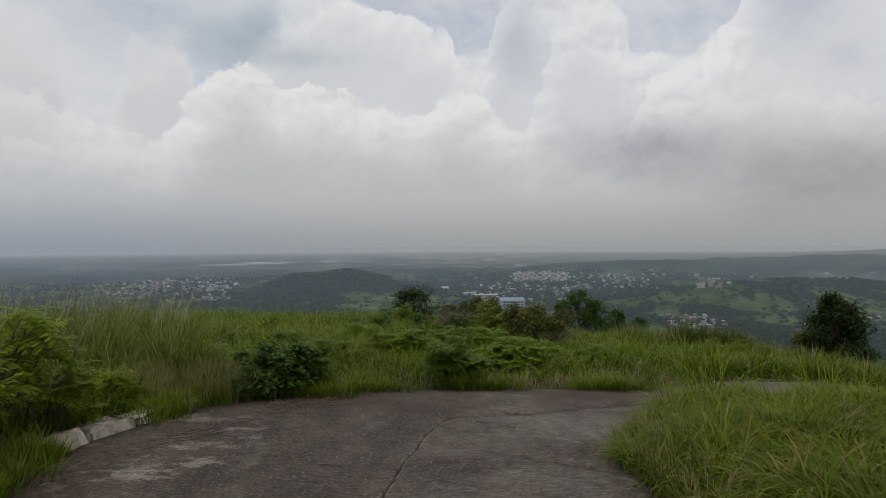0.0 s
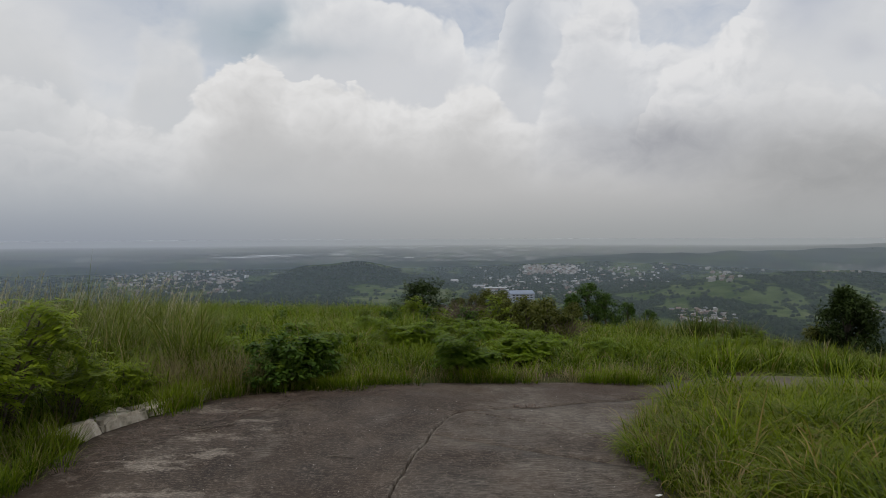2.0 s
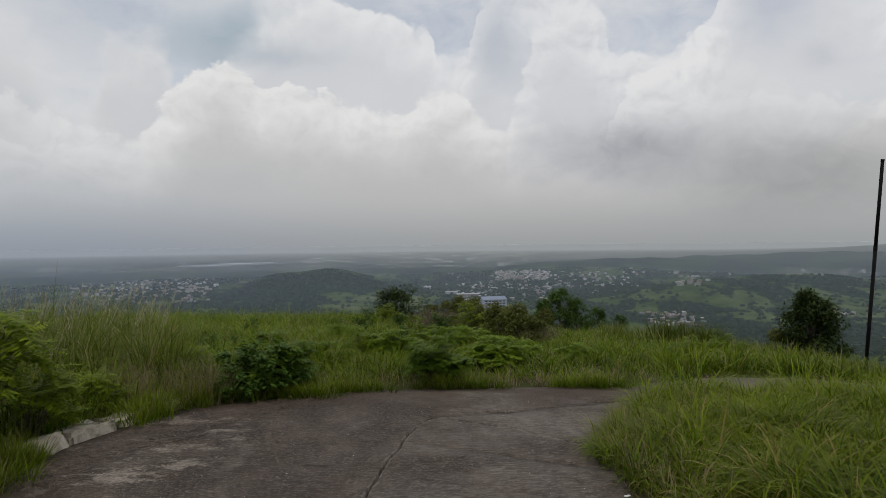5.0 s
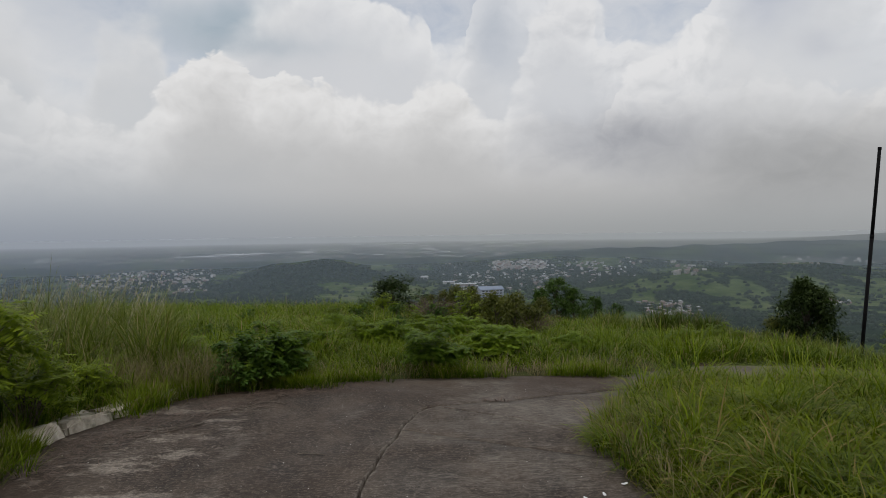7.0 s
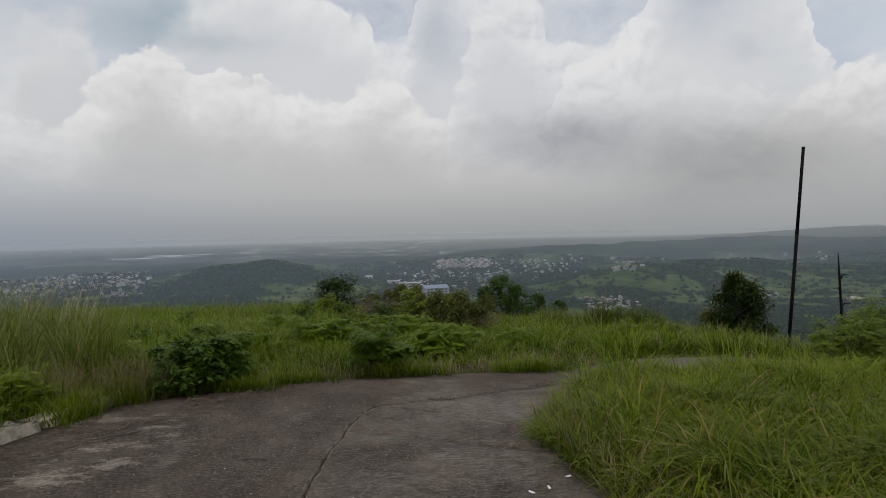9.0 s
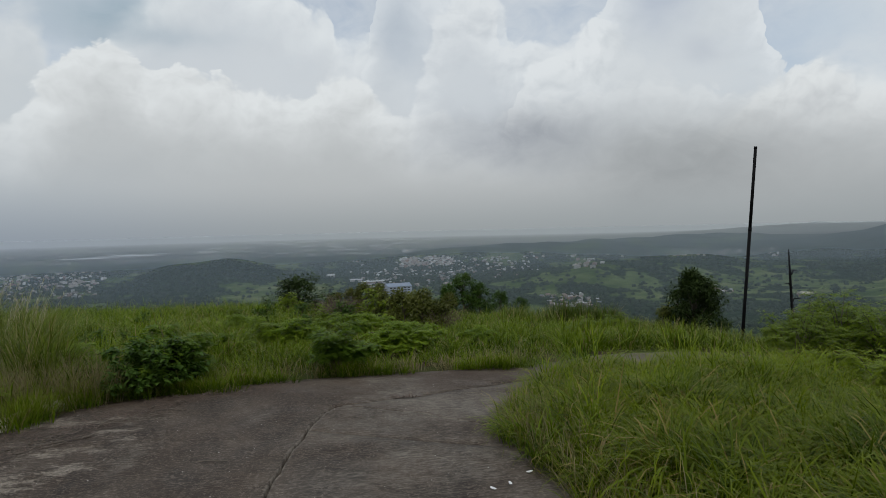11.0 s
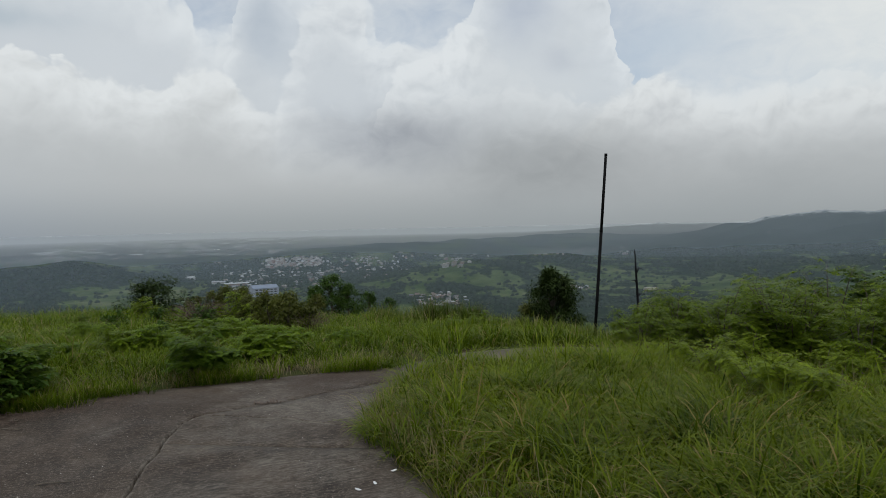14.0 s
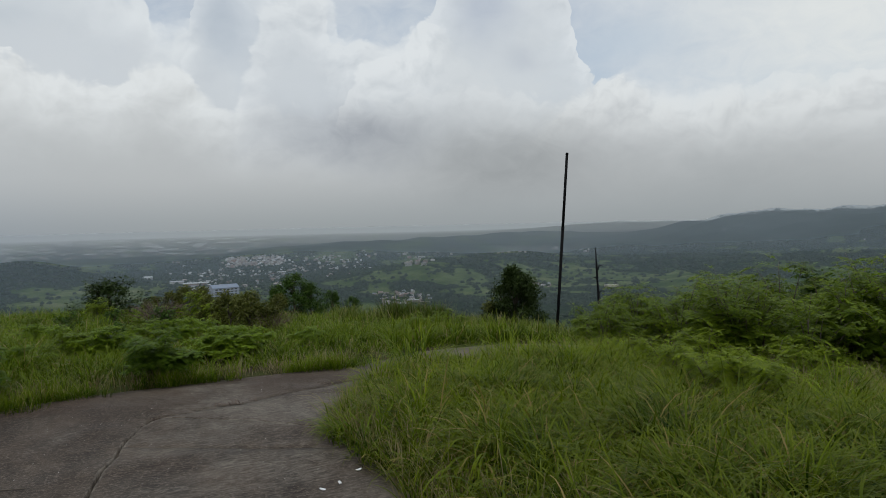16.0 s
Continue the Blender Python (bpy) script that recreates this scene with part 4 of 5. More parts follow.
    turf.finish("verge_turf", M_FIELD, "short green turf between kerb and road")
    # the field beyond the road
    field = Turf()
    x, y = scatter(2900, (-50, 24), (5.0, 13.0), 51, 1.5)
    ok = off_road(x, y, 0.3)
    x, y = x[ok], y[ok]
    left = np.clip((-np.degrees(np.arctan2(x, y)) - 4) / 20, 0, 1)
    tall = (0.52 + 0.24 * left - 0.10 * rise(x, -1.5, 1.0) + 0.12 * waves(x, y, 2.2, 42)) * np.clip(0.35 + near_line(OUTER, x, y) / 1.2, 0.4, 1)
    tufts(field, x, y, 12, 0.85 * tall, 0.012, 52, 0.11, 0.8, 1.7, 3)
    cx, cy = scatter(1300, (-50, 26), (7.0, 16.0), 151, 1.5)
    ok = off_road(cx, cy, 0.45)
    cx, cy = cx[ok], cy[ok]
    left = np.clip((-np.degrees(np.arctan2(cx, cy)) - 4) / 20, 0, 1)
    domes(field, cx, cy, 32, (0.48 + 0.34 * left - 0.10 * rise(cx, -1.5, 1.0) + 0.15 * waves(cx, cy, 1.9, 147)) * np.clip(0.4 + near_line(OUTER, cx, cy) / 1.6, 0.5, 1), 0.011, 152, 0.18, 0.45, 1.9, 4)
    x, y = scatter(5200, (-52, 52), (12.0, 34.0), 53, 1.5)
    ok = off_road(x, y, 0.3)
    x, y = x[ok], y[ok]
    left = np.clip((-np.degrees(np.arctan2(x, y)) - 4) / 20, 0, 1)
    tall = 0.54 + 0.30 * left - 0.20 * rise(x, -2.0, 1.0) + 0.10 * waves(x, y, 4.0, 43) + 0.07 * waves(x, y, 1.3, 47)
    tufts(field, x, y, 12, 0.92 * tall, 0.014, 54, 0.18, 0.85, 1.8, 3)
    x, y = scatter(1500, (20, 70), (9.0, 14.0), 55, 1.5)
    ok = off_road(x, y, 0.2)
    tufts(field, x[ok], y[ok], 13, 0.60, 0.016, 56, 0.12, 0.7, 1.5, 3)
    field.finish("field_grass", M_FIELD, "long green grass covering the hilltop field")
    # rougher growth on either side of the road farther back
    back = Turf()
    x, y = scatter(1900, (62, 318), (1.8, 14.0), 58, 1.5)
    ok = off_road(x, y, 0.1)
    tufts(back, x[ok], y[ok], 10, 0.55, 0.018, 59, 0.12, 0.8, 1.5, 3)
    back.finish("roadside_grass", M_FIELD, "long green grass beside the road")
    # tall pale grass on the left and on the brow
    tall_grass = Turf()
    x, y = scatter(300, (-50, -21), (9.0, 14.5), 61)
    domes(tall_grass, x, y, 34, 1.12 + 0.22 * waves(x, y, 1.6, 44), 0.011, 62, 0.16, 0.35, 1.25, 6)
    x, y = scatter(260, (15, 36), (15.0, 26.0), 63)
    tufts(tall_grass, x, y, 16, 0.55, 0.018, 64, 0.2, 0.4, 0.8, 4)
    tall_grass.finish("tall_grass", M_PALE, "tall pale green grass in feathery clumps")
    reeds = Turf()
    x, y = scatter(90, (19.5, 24.5), (17.0, 18.6), 66)
    tufts(reeds, x, y, 26, 0.75, 0.018, 67, 0.12, 0.3, 0.6, 4)
    reeds.finish("dark_reed_grass", M_REED, "darker green clump of stiff tall grass on the slope")
    seed = Turf()
    g = np.random.default_rng(71)
    x, y = scatter(250, (-50, -21.5), (9.0, 14.5), 72)
    n = len(x)
    z = height(x, y)
    L = g.uniform(0.95, 1.35, n)
    d = g.uniform(-0.6, 1.2, n)
    b0, b1 = np.abs(g.normal(0.08, 0.06, n)), g.uniform(0.05, 0.5, n)
    seed.add(*blades(np.stack((x, y, z), -1), L, np.full(n, 0.006), d, b0, b1, 5))
    # a plume of short spikelets round the upper third of each stem
    for k in range(14):
        u = 0.72 + 0.28 * k / 13
        th = b0 + b1 * 0.45 * u
        px = x + np.cos(d) * np.sin(th) * L * u
        py = y + np.sin(d) * np.sin(th) * L * u
        pz = z + np.cos(th) * L * u
        seed.add(*blades(np.stack((px, py, pz), -1), np.full(n, 0.075), np.full(n, 0.007), d + g.normal(0, 1.2, n), np.full(n, 0.35), np.full(n, 0.6), 2))
    seed.finish("grass_seed_heads", M_SEED, "whitish feathery grass seed heads")


build_grass()


# ---- shrubs ----
def frond(v, f, base, aim, up, long, pairs, leaf_long, g, droop=0.5):
    """A feathery compound leaf: leaflets in pairs along a drooping rib."""
    aim, up = Vector(aim).normalized(), Vector(up)
    p, d = Vector(base), aim.copy()
    for k in range(pairs):
        d = (d + Vector((0, 0, -droop / pairs))).normalized()
        p = p + d * (long / pairs)
        s = d.cross(up)
        s = s.normalized() if s.length > 1e-4 else Vector((1, 0, 0))
        size = leaf_long * (0.45 + 0.65 * math.sin(3.0 * (k + 0.7) / pairs))
        for sign in (-1, 1):
            q = (s * sign + d * 0.45 + Vector((0, 0, -0.15 + g.uniform(-0.35, 0.35)))).normalized()
            w = q.cross(Vector((0, 0, 1))).normalized() * size * 0.17
            i = len(v)
            v.extend((p, p + q * size * 0.5 + w, p + q * size, p + q * size * 0.5 - w))
            f.append((i, i + 1, i + 2, i + 3))


def oval(v, f, base, aim, long, wide, g):
    """A broad leaf, folded a little along its middle."""
    d = Vector(aim).normalized()
    s = d.cross(Vector((g.uniform(-0.3, 0.3), g.uniform(-0.3, 0.3), 1)))
    s = s.normalized() if s.length > 1e-4 else Vector((1, 0, 0))
    up = s.cross(d)
    p = Vector(base)
    i = len(v)
    v.extend((p, p + d * long * 0.45 - up * long * 0.05, p + d * long - up * long * 0.16))
    v.extend((p + d * long * 0.4 + s * wide * 0.5 + up * long * 0.06, p + d * long * 0.4 - s * wide * 0.5 + up * long * 0.06))
    f.extend(((i, i + 3, i + 2, i + 1), (i, i + 1, i + 2, i + 4)))


def shrub(name, label, category, seed, tall, wide, stems, leaves, mat, kind="frond", size=0.30, bark=None, group="", pairs=8, leaflet=0.48):
    """A bush at the origin: woody stems that fork, and foliage towards their ends."""
    g = random.Random(seed)
    ob = tagged(new(name), label, category, group)
    bm, v, f = bmesh.new(), [], []
    tips = []
    for k in range(stems):
        a, out = g.uniform(0, 6.283), g.uniform(0.15, 1.0) ** 0.7
        h = tall * (1.0 - 0.45 * out ** 2) * g.uniform(0.40, 1.05)
        end = Vector((math.cos(a) * out * wide / 2, math.sin(a) * out * wide / 2, h))
        mid = end * 0.5 + Vector((g.uniform(-0.1, 0.1), g.uniform(-0.1, 0.1), 0.12 * tall))
        pts = [Vector((g.uniform(-0.06, 0.06), g.uniform(-0.06, 0.06), -0.08)), mid * 0.55, mid, (mid + end) / 2 + Vector((0, 0, 0.05)), end]
        r = 0.006 + 0.006 * tall
        tube(bm, pts, [r, r * 0.8, r * 0.6, r * 0.4, r * 0.15], 5)
        tips.append(pts)
    for k in range(leaves):
        pts = g.choice(tips)
        u = 1.2 + 2.8 * g.random() ** 0.45
        i = min(int(u), 3)
        p = pts[i].lerp(pts[i + 1], u - i)
        a = g.uniform(0, 6.283)
        out = Vector((p.x, p.y, 0)) * (0.6 / max(wide, 0.1)) + Vector((math.cos(a), math.sin(a), g.uniform(-0.3, 0.9)))
        if kind == "frond":
            frond(v, f, p, out, (0, 0, 1), size * g.uniform(0.6, 1.2), pairs, size * leaflet, g, g.uniform(0.3, 1.2))
        else:
            p = p + Vector((g.uniform(-1, 1), g.uniform(-1, 1), g.uniform(-0.6, 0.8))) * size * 0.9
            out.z -= 0.5
            oval(v, f, p, out, size * g.uniform(0.6, 1.25), size * g.uniform(0.45, 0.7), g)
    part("branchwork", bm, bark or M_BARK, ob)
    leaves_ob = new("foliage", mesh_from("foliage", np.array([tuple(p) for p in v]), np.array(f), mat))
    leaves_ob.parent = ob
    return ob


def crown_tree(name, label, seed, tall, wide, clumps, leaves, mat, size, group="", low=0.12, cone=0.0):
    """A small tree: trunk, limbs, and a crown of leaf clumps with gaps between."""
    g = random.Random(seed)
    ob = tagged(new(name), label, "tree", group)
    bm = bmesh.new()
    r = 0.03 + 0.02 * tall
    tube(bm, [(0, 0, -0.3), (0.03, 0.02, tall * 0.3), (-0.04, 0.03, tall * 0.6), (0.02, 0, tall * 0.85)], [r, r * 0.8, r * 0.5, r * 0.15], 7)
    part("trunk", bm, M_BARK, ob)
    v, f, heads = [], [], []
    for k in range(clumps):
        a, h = g.uniform(0, 6.283), g.random()
        belly = math.sin(math.pi * min(0.98, 0.16 + 0.84 * h)) ** 0.55 * (1 - cone * h)
        d = wide / 2 * belly * g.uniform(0.08, 1.0) ** 0.6
        heads.append((Vector((math.cos(a) * d, math.sin(a) * d, tall * (low + (0.97 - low) * h))), g.uniform(0.10, 0.21) * wide))
    for c, rad in heads[: clumps // 3]:
        bm = bmesh.new()
        start = Vector((0, 0, c.z * 0.55))
        tube(bm, [start, start.lerp(c, 0.5) + Vector((0, 0, 0.05)), c], [r * 0.4, r * 0.25, r * 0.08], 5)
        part("limb", bm, M_BARK, ob)
    for k in range(leaves):
        c, rad = g.choice(heads)
        d = Vector((g.gauss(0, 1), g.gauss(0, 1), g.gauss(0, 1))).normalized() * rad * g.random() ** 0.4
        d.z *= 0.75
        aim = d + Vector((g.uniform(-1, 1), g.uniform(-1, 1), g.uniform(-0.9, 0.5))) * rad
        oval(v, f, c + d, aim, size * g.uniform(0.6, 1.25), size * g.uniform(0.4, 0.65), g)
    leaves_ob = new("crown", mesh_from("crown", np.array([tuple(p) for p in v]), np.array(f), mat))
    leaves_ob.parent = ob
    return ob


def stand(ob, az, d, turn_=0.0, scale=1.0, lift=-0.03):
    x, y, z = on_ground(az, d, lift)
    ob.scale = (1, 1, 1)
    ob.matrix_basis = pose(x, y, z, 0, 0, turn_) @ Matrix.Scale(scale, 4)
    return ob


def reach(ob, tall, az, d, el, turn_=0.0, wide=1.0):
    """Stand a thing of that height so that its top comes up to an elevation."""
    x, y, z = on_ground(az, d, -0.05)
    s = (EYE + d * math.tan(radians(el)) - z) / tall
    ob.matrix_basis = pose(x, y, z, 0, 0, turn_) @ Matrix.Diagonal((s * wide, s * wide, s, 1))
    return ob


def again(ob, az, d, turn_=0.0, scale=1.0):
    x, y, z = on_ground(az, d, -0.03)
    c = copy_thing(ob, pose(x, y, z, 0, 0, turn_))
    c.scale = (scale, scale, scale)
    return c


def build_shrubs():
    g = random.Random(8)
    # thicket of feathery bushes on the right
    kinds = [shrub("feathery_shrub", "tall green feathery-leaved shrub in a dense thicket", "shrub", 80 + k, 1.9, 1.9, 34, 330, M_FROND, "frond", 0.30, group="thicket of feathery shrubs", pairs=7, leaflet=0.40) for k in range(3)]
    spots = []
    for k in range(56):
        az = 37.5 + 25.5 * g.random() ** 0.85
        d = 10.2 + 6.8 * g.random()
        low = (0.80 + 0.032 * (az - 38)) * (0.58 + 0.42 * (d - 10.2) / 6.8)
        spots.append((az, d, g.uniform(0, 360), min(1.2, low) * g.uniform(0.75, 1.2)))
    for i, k in enumerate(kinds):
        stand(k, *spots[i])
    for i, s in enumerate(spots[3:]):
        again(kinds[i % 3], *s)
    # the taller dark bushes behind
    dark = shrub("dark_shrub", "dark green bushy shrub behind the thicket", "shrub", 90, 2.5, 2.6, 24, 560, M_FROND_DEEP, "frond", 0.34, group="dark shrubs behind the thicket")
    stand(dark, 56.5, 15.5, 20, 1.12)
    for az, d, s in ((60.5, 15.0, 1.15), (53.0, 17.0, 1.05), (64, 15.5, 1.2), (50.3, 18.5, 1.0)):
        again(dark, az, d, g.uniform(0, 360), s)
    # low feathery plants in the inner grass
    low = shrub("low_shrub", "low feathery green plant growing in the grass", "shrub", 95, 0.85, 1.1, 14, 190, M_FERN, "frond", 0.22, group="low plants in the grass", pairs=10, leaflet=0.30)
    stand(low, 47.5, 7.4, 0, 0.95)
    for az, d, s in ((44, 8.6, 0.9), (50.5, 7.2, 0.95), (40, 9.6, 0.8), (55, 9.2, 0.9), (34, 9.0, 0.6), (47, 9.6, 1.0), (52, 9.4, 0.9)):
        again(low, az, d, g.uniform(0, 360), s)
    # left edge
    fern = shrub("left_shrub", "feathery green shrub beside the kerb", "shrub", 97, 1.55, 1.15, 15, 175, M_FERN, "frond", 0.36, group="shrubs by the kerb", pairs=12, leaflet=0.26)
    stand(fern, -35.2, 6.9, 40, 1.08)
    for az, d, s in ((-30.8, 7.2, 0.62), (-39, 6.2, 1.0), (-26.5, 8.0, 0.45)):
        again(fern, az, d, g.uniform(0, 360), s)
    # two leafy bushes at the far side of the bend
    bush = shrub("leafy_bush", "dark green leafy bush at the road edge", "bush", 98, 0.95, 1.15, 15, 900, M_BROAD, "oval", 0.11, group="bushes at the road edge")
    stand(bush, -14.9, 8.45, 0, 0.82)
    again(bush, -16.2, 8.35, 130, 0.55)
    again(bush, -13.2, 8.5, 230, 0.80)
    feather = shrub("roadside_shrub", "green feathery shrub at the road edge", "shrub", 99, 0.9, 1.1, 20, 380, M_FROND_DARK, "frond", 0.23, group="bushes at the road edge")
    stand(feather, 0.6, 9.1, 0, 0.82)
    again(feather, -12.6, 8.75, 140, 0.92)
    bright = shrub("meadow_shrub", "low bright green feathery shrub in the field", "shrub", 114, 0.75, 1.4, 22, 420, M_MEADOW, "frond", 0.20, group="low shrubs in the field")
    stand(bright, 5.5, 10.4, 0, 0.85)
    for az, d, s in ((-9.0, 10.8, 0.7), (8.0, 11.2, 0.75), (-20, 10.0, 0.8), (12.5, 11.2, 0.6), (-3.5, 11.6, 0.9), (1.5, 12.6, 0.9), (4.0, 13.0, 0.8), (-7.0, 13.2, 0.8), (-25.0, 9.6, 0.7)):
        again(bright, az, d, g.uniform(0, 360), s)
    # weeds here and there in the field
    weed = shrub("field_weed", "bushy green weed standing in the field grass", "weed", 111, 0.7, 0.9, 12, 150, M_FROND, "frond", 0.20, group="weeds in the field")
    herb = shrub("field_herb", "leafy dark green herb in the field grass", "weed", 112, 0.7, 0.7, 12, 420, M_BROAD, "oval", 0.09, group="weeds in the field")
    stand(weed, -6, 11.5, 0, 0.85)
    stand(herb, -18, 12.0, 0, 0.8)
    for k in range(20):
        az, d = g.uniform(-34, 26), g.uniform(10.8, 20)
        x, y, _ = on_ground(az, d)
        if near_line(OUTER, x, y) > 0.4:
            again(weed if k % 3 else herb, az, d, g.uniform(0, 360), g.uniform(0.6, 0.95))
    # scrub on the skyline
    sky_bush = crown_tree("skyline_tree", "dark spreading small tree on the brow of the hill", 101, 1.65, 2.1, 22, 2100, M_TREE, 0.14, low=0.18)
    reach(sky_bush, 1.6, -2.6, 24.0, -3.9, 0, 1.35)
    scrub = crown_tree("scrub_bush", "olive-green scrub bush on the brow of the hill", 102, 1.35, 1.5, 15, 1500, M_SCRUB, 0.13, "scrub on the brow", 0.05)
    reach(scrub, 1.3, 6.4, 15.0, -5.6, 0, 0.95)
    for az, d, s in ((8.0, 14.5, 0.66), (5.0, 17.5, 0.55), (9.4, 14.2, 0.50), (3.2, 20.0, 0.66), (2.0, 21.5, 0.55), (4.2, 21.0, 0.62), (10.4, 24.0, 0.62), (7.2, 16.0, 0.60), (0.6, 22.5, 0.45)):
        again(scrub, az, d, g.uniform(0, 360), s)
    sprig = shrub("sprig_shrub", "light green feathery shrub on the brow of the hill", "shrub", 113, 1.2, 1.5, 14, 130, M_FERN, "frond", 0.30, group="sprigs on the brow")
    reach(sprig, 1.15, 3.9, 18.0, -5.3, 0, 0.9)
    again(sprig, 5.6, 17.0, 80, 0.62)
    again(sprig, -3.4, 22.0, 200, 0.55)
    dead = shrub("dead_brush", "purplish brown leafless dead brush", "bush", 103, 0.85, 2.0, 110, 60, M_TWIG, "oval", 0.06, M_TWIG)
    stand(dead, 0.9, 18.0, 0, 0.95)
    dry = shrub("dry_scrub", "grey-brown half-dead scrub on the hill brow", "bush", 107, 0.9, 2.0, 80, 300, M_SCRUB, "oval", 0.05, M_TWIG)
    stand(dry, 9.8, 14.0, 0, 0.72)
    # small trees past the brow
    tree = crown_tree("small_tree", "small dark green tree past the brow of the hill", 104, 3.2, 2.5, 110, 13000, M_TREE, 0.15, "small trees past the brow", 0.03, 0.0)
    reach(tree, 3.1, 30.75, 26.5, -4.4, 0, 0.90)
    low_tree = crown_tree("low_tree", "low dark bush beside the small tree", 108, 1.4, 1.6, 16, 1200, M_SCRUB, 0.12, low=0.05)
    reach(low_tree, 1.35, 28.4, 26.0, -7.2)
    pair = crown_tree("green_tree", "young green tree with a rounded head", 105, 2.5, 1.7, 34, 4200, M_BROAD, 0.13, "young trees past the brow", 0.1)
    reach(pair, 2.4, 11.6, 26.0, -4.35)
    for az, d, s in ((13.0, 26.0, 0.62), (14.8, 25.5, 0.50), (16.6, 25.0, 0.40), (10.2, 25.5, 0.50)):
        again(pair, az, d, g.uniform(0, 360), s)
    # slender dead snag
    snag = tagged(new("dead_tree"), "bare dead grey tree trunk with stub branches", "tree")
    bm = bmesh.new()
    tube(bm, [(0, 0, -0.2), (0.03, 0, 1.2), (-0.04, 0, 2.3), (-0.08, 0, 3.0)], [0.045, 0.040, 0.032, 0.014], 7)
    part("trunk", bm, M_POLE, snag)
    for z, s in ((1.5, 0.35), (1.95, -0.28), (2.3, 0.22)):
        bm = bmesh.new()
        tube(bm, [(0, 0, z), (s * 0.5, s * 0.3, z + 0.12), (s, s * 0.2, z + 0.1)], [0.03, 0.02, 0.008], 5)
        part("branch", bm, M_POLE, snag)
    stand(snag, 37.8, 24.0, 0, 1.16)


build_shrubs()


# ---- litter on the road ----
def build_litter():
    g = random.Random(12)
    paper = None
    for x, y in ((1.42, 4.56), (1.22, 4.36), (1.08, 4.29)):
        z = float(height(x, y)) + 0.012
        if paper is None:
            bm = bmesh.new()
            rim = [(-0.026, -0.007), (-0.008, -0.012), (0.012, -0.010), (0.029, -0.002), (0.020, 0.010), (0.004, 0.008), (-0.022, 0.009)]
            top = [bm.verts.new((u, w, 0.004 + 0.007 * abs(math.sin(40 * u + 9 * w)))) for u, w in rim]
            low = [bm.verts.new((v.co.x, v.co.y, v.co.z - 0.003)) for v in top]
            peak, foot = bm.verts.new((0.002, 0.0, 0.014)), bm.verts.new((0.002, 0.0, 0.010))
            for i in range(len(rim)):
                j = (i + 1) % len(rim)
                bm.faces.new((top[i], top[j], peak))
                bm.faces.new((low[j], low[i], foot))
                bm.faces.new((low[i], low[j], top[j], top[i]))
            paper = part("paper_scrap", bm, M_PAPER)
            tagged(paper, "crumpled white scrap of paper on the concrete", "litter", "paper scraps")
            paper.matrix_basis = pose(x, y, z, 0, 0, 20)
        else:
            copy_thing(paper, pose(x, y, z, 0, 0, g.uniform(0, 180)))
    # straw, twigs and leaves swept to the outer edge
    t = Turf()
    r = np.random.default_rng(13)
    n = 1300
    k = r.uniform(0, 1, n)
    px = np.interp(k, [0, 0.35, 0.7, 1], [-3.2, -2.9, -1.9, -0.6]) + np.abs(r.normal(0, 0.33, n)) * 0.9
    py = np.interp(k, [0, 0.35, 0.7, 1], [5.0, 6.6, 7.9, 8.4]) - np.abs(r.normal(0, 0.22, n))
    z = height(px, py) + r.uniform(0.008, 0.03, n)
    t.add(*blades(np.stack((px, py, z), -1), r.uniform(0.03, 0.22, n), np.full(n, 0.006), r.uniform(0, 6.28, n), np.full(n, 1.5), r.normal(0.0, 0.12, n), 2))
    ob = t.finish("straw_litter", M_TWIG, "brown straw and twigs swept along the road edge")
    ob["category"] = "plant litter"
    # fallen sticks along the kerb
    bm = bmesh.new()
    for k in range(34):
        u = g.random()
        x = -3.15 + 1.5 * u + g.uniform(-0.1, 0.25)
        y = 5.3 + 2.5 * u + g.uniform(-0.25, 0.1)
        a, long = 0.75 + g.gauss(0, 0.55), g.uniform(0.08, 0.42)
        pts = []
        for i in range(4):
            px, py = x + math.cos(a) * long * i / 3, y + math.sin(a) * long * i / 3
            pts.append((px, py, float(height(px, py)) + 0.010 + 0.010 * math.sin(i * 2.1 + k)))
            a += g.gauss(0, 0.12)
        r0 = g.uniform(0.003, 0.007)
        tube(bm, pts, [r0, r0, r0 * 0.8, r0 * 0.4], 5)
    sticks = part("fallen_sticks", bm, M_BARK)
    tagged(sticks, "dark fallen sticks lying along the road edge", "sticks", kind="stuff")
    # a thin stick lying in the lane
    bm = bmesh.new()
    pts = [(x, y, float(height(x, y)) + 0.014) for x, y in ((-1.04, 5.35), (-0.97, 5.36), (-0.89, 5.34), (-0.80, 5.32))]
    tube(bm, pts, [0.005, 0.006, 0.005, 0.003], 6)
    stick = part("stick", bm, M_BARK)
    tagged(stick, "thin brown stick lying on the concrete road", "stick")
    # a dry clod lying on the joint
    clod = Turf()
    n = 60
    px, py = 0.80 + r.normal(0, 0.10, n), 7.25 + r.normal(0, 0.02, n)
    clod.add(*blades(np.stack((px, py, height(px, py) + 0.006), -1), r.uniform(0.03, 0.09, n), np.full(n, 0.008), r.uniform(0, 6.28, n), r.uniform(0.6, 1.4, n), np.full(n, 0.4), 2))
    ob = clod.finish("dry_weed_clod", M_TWIG, "dark dry weed clod lying on the road joint")
    ob["category"] = "plant litter"
    # grit
    n = 170
    px, py = r.uniform(-3.0, 1.4, n), r.uniform(3.6, 8.4, n)
    v, f = [], []
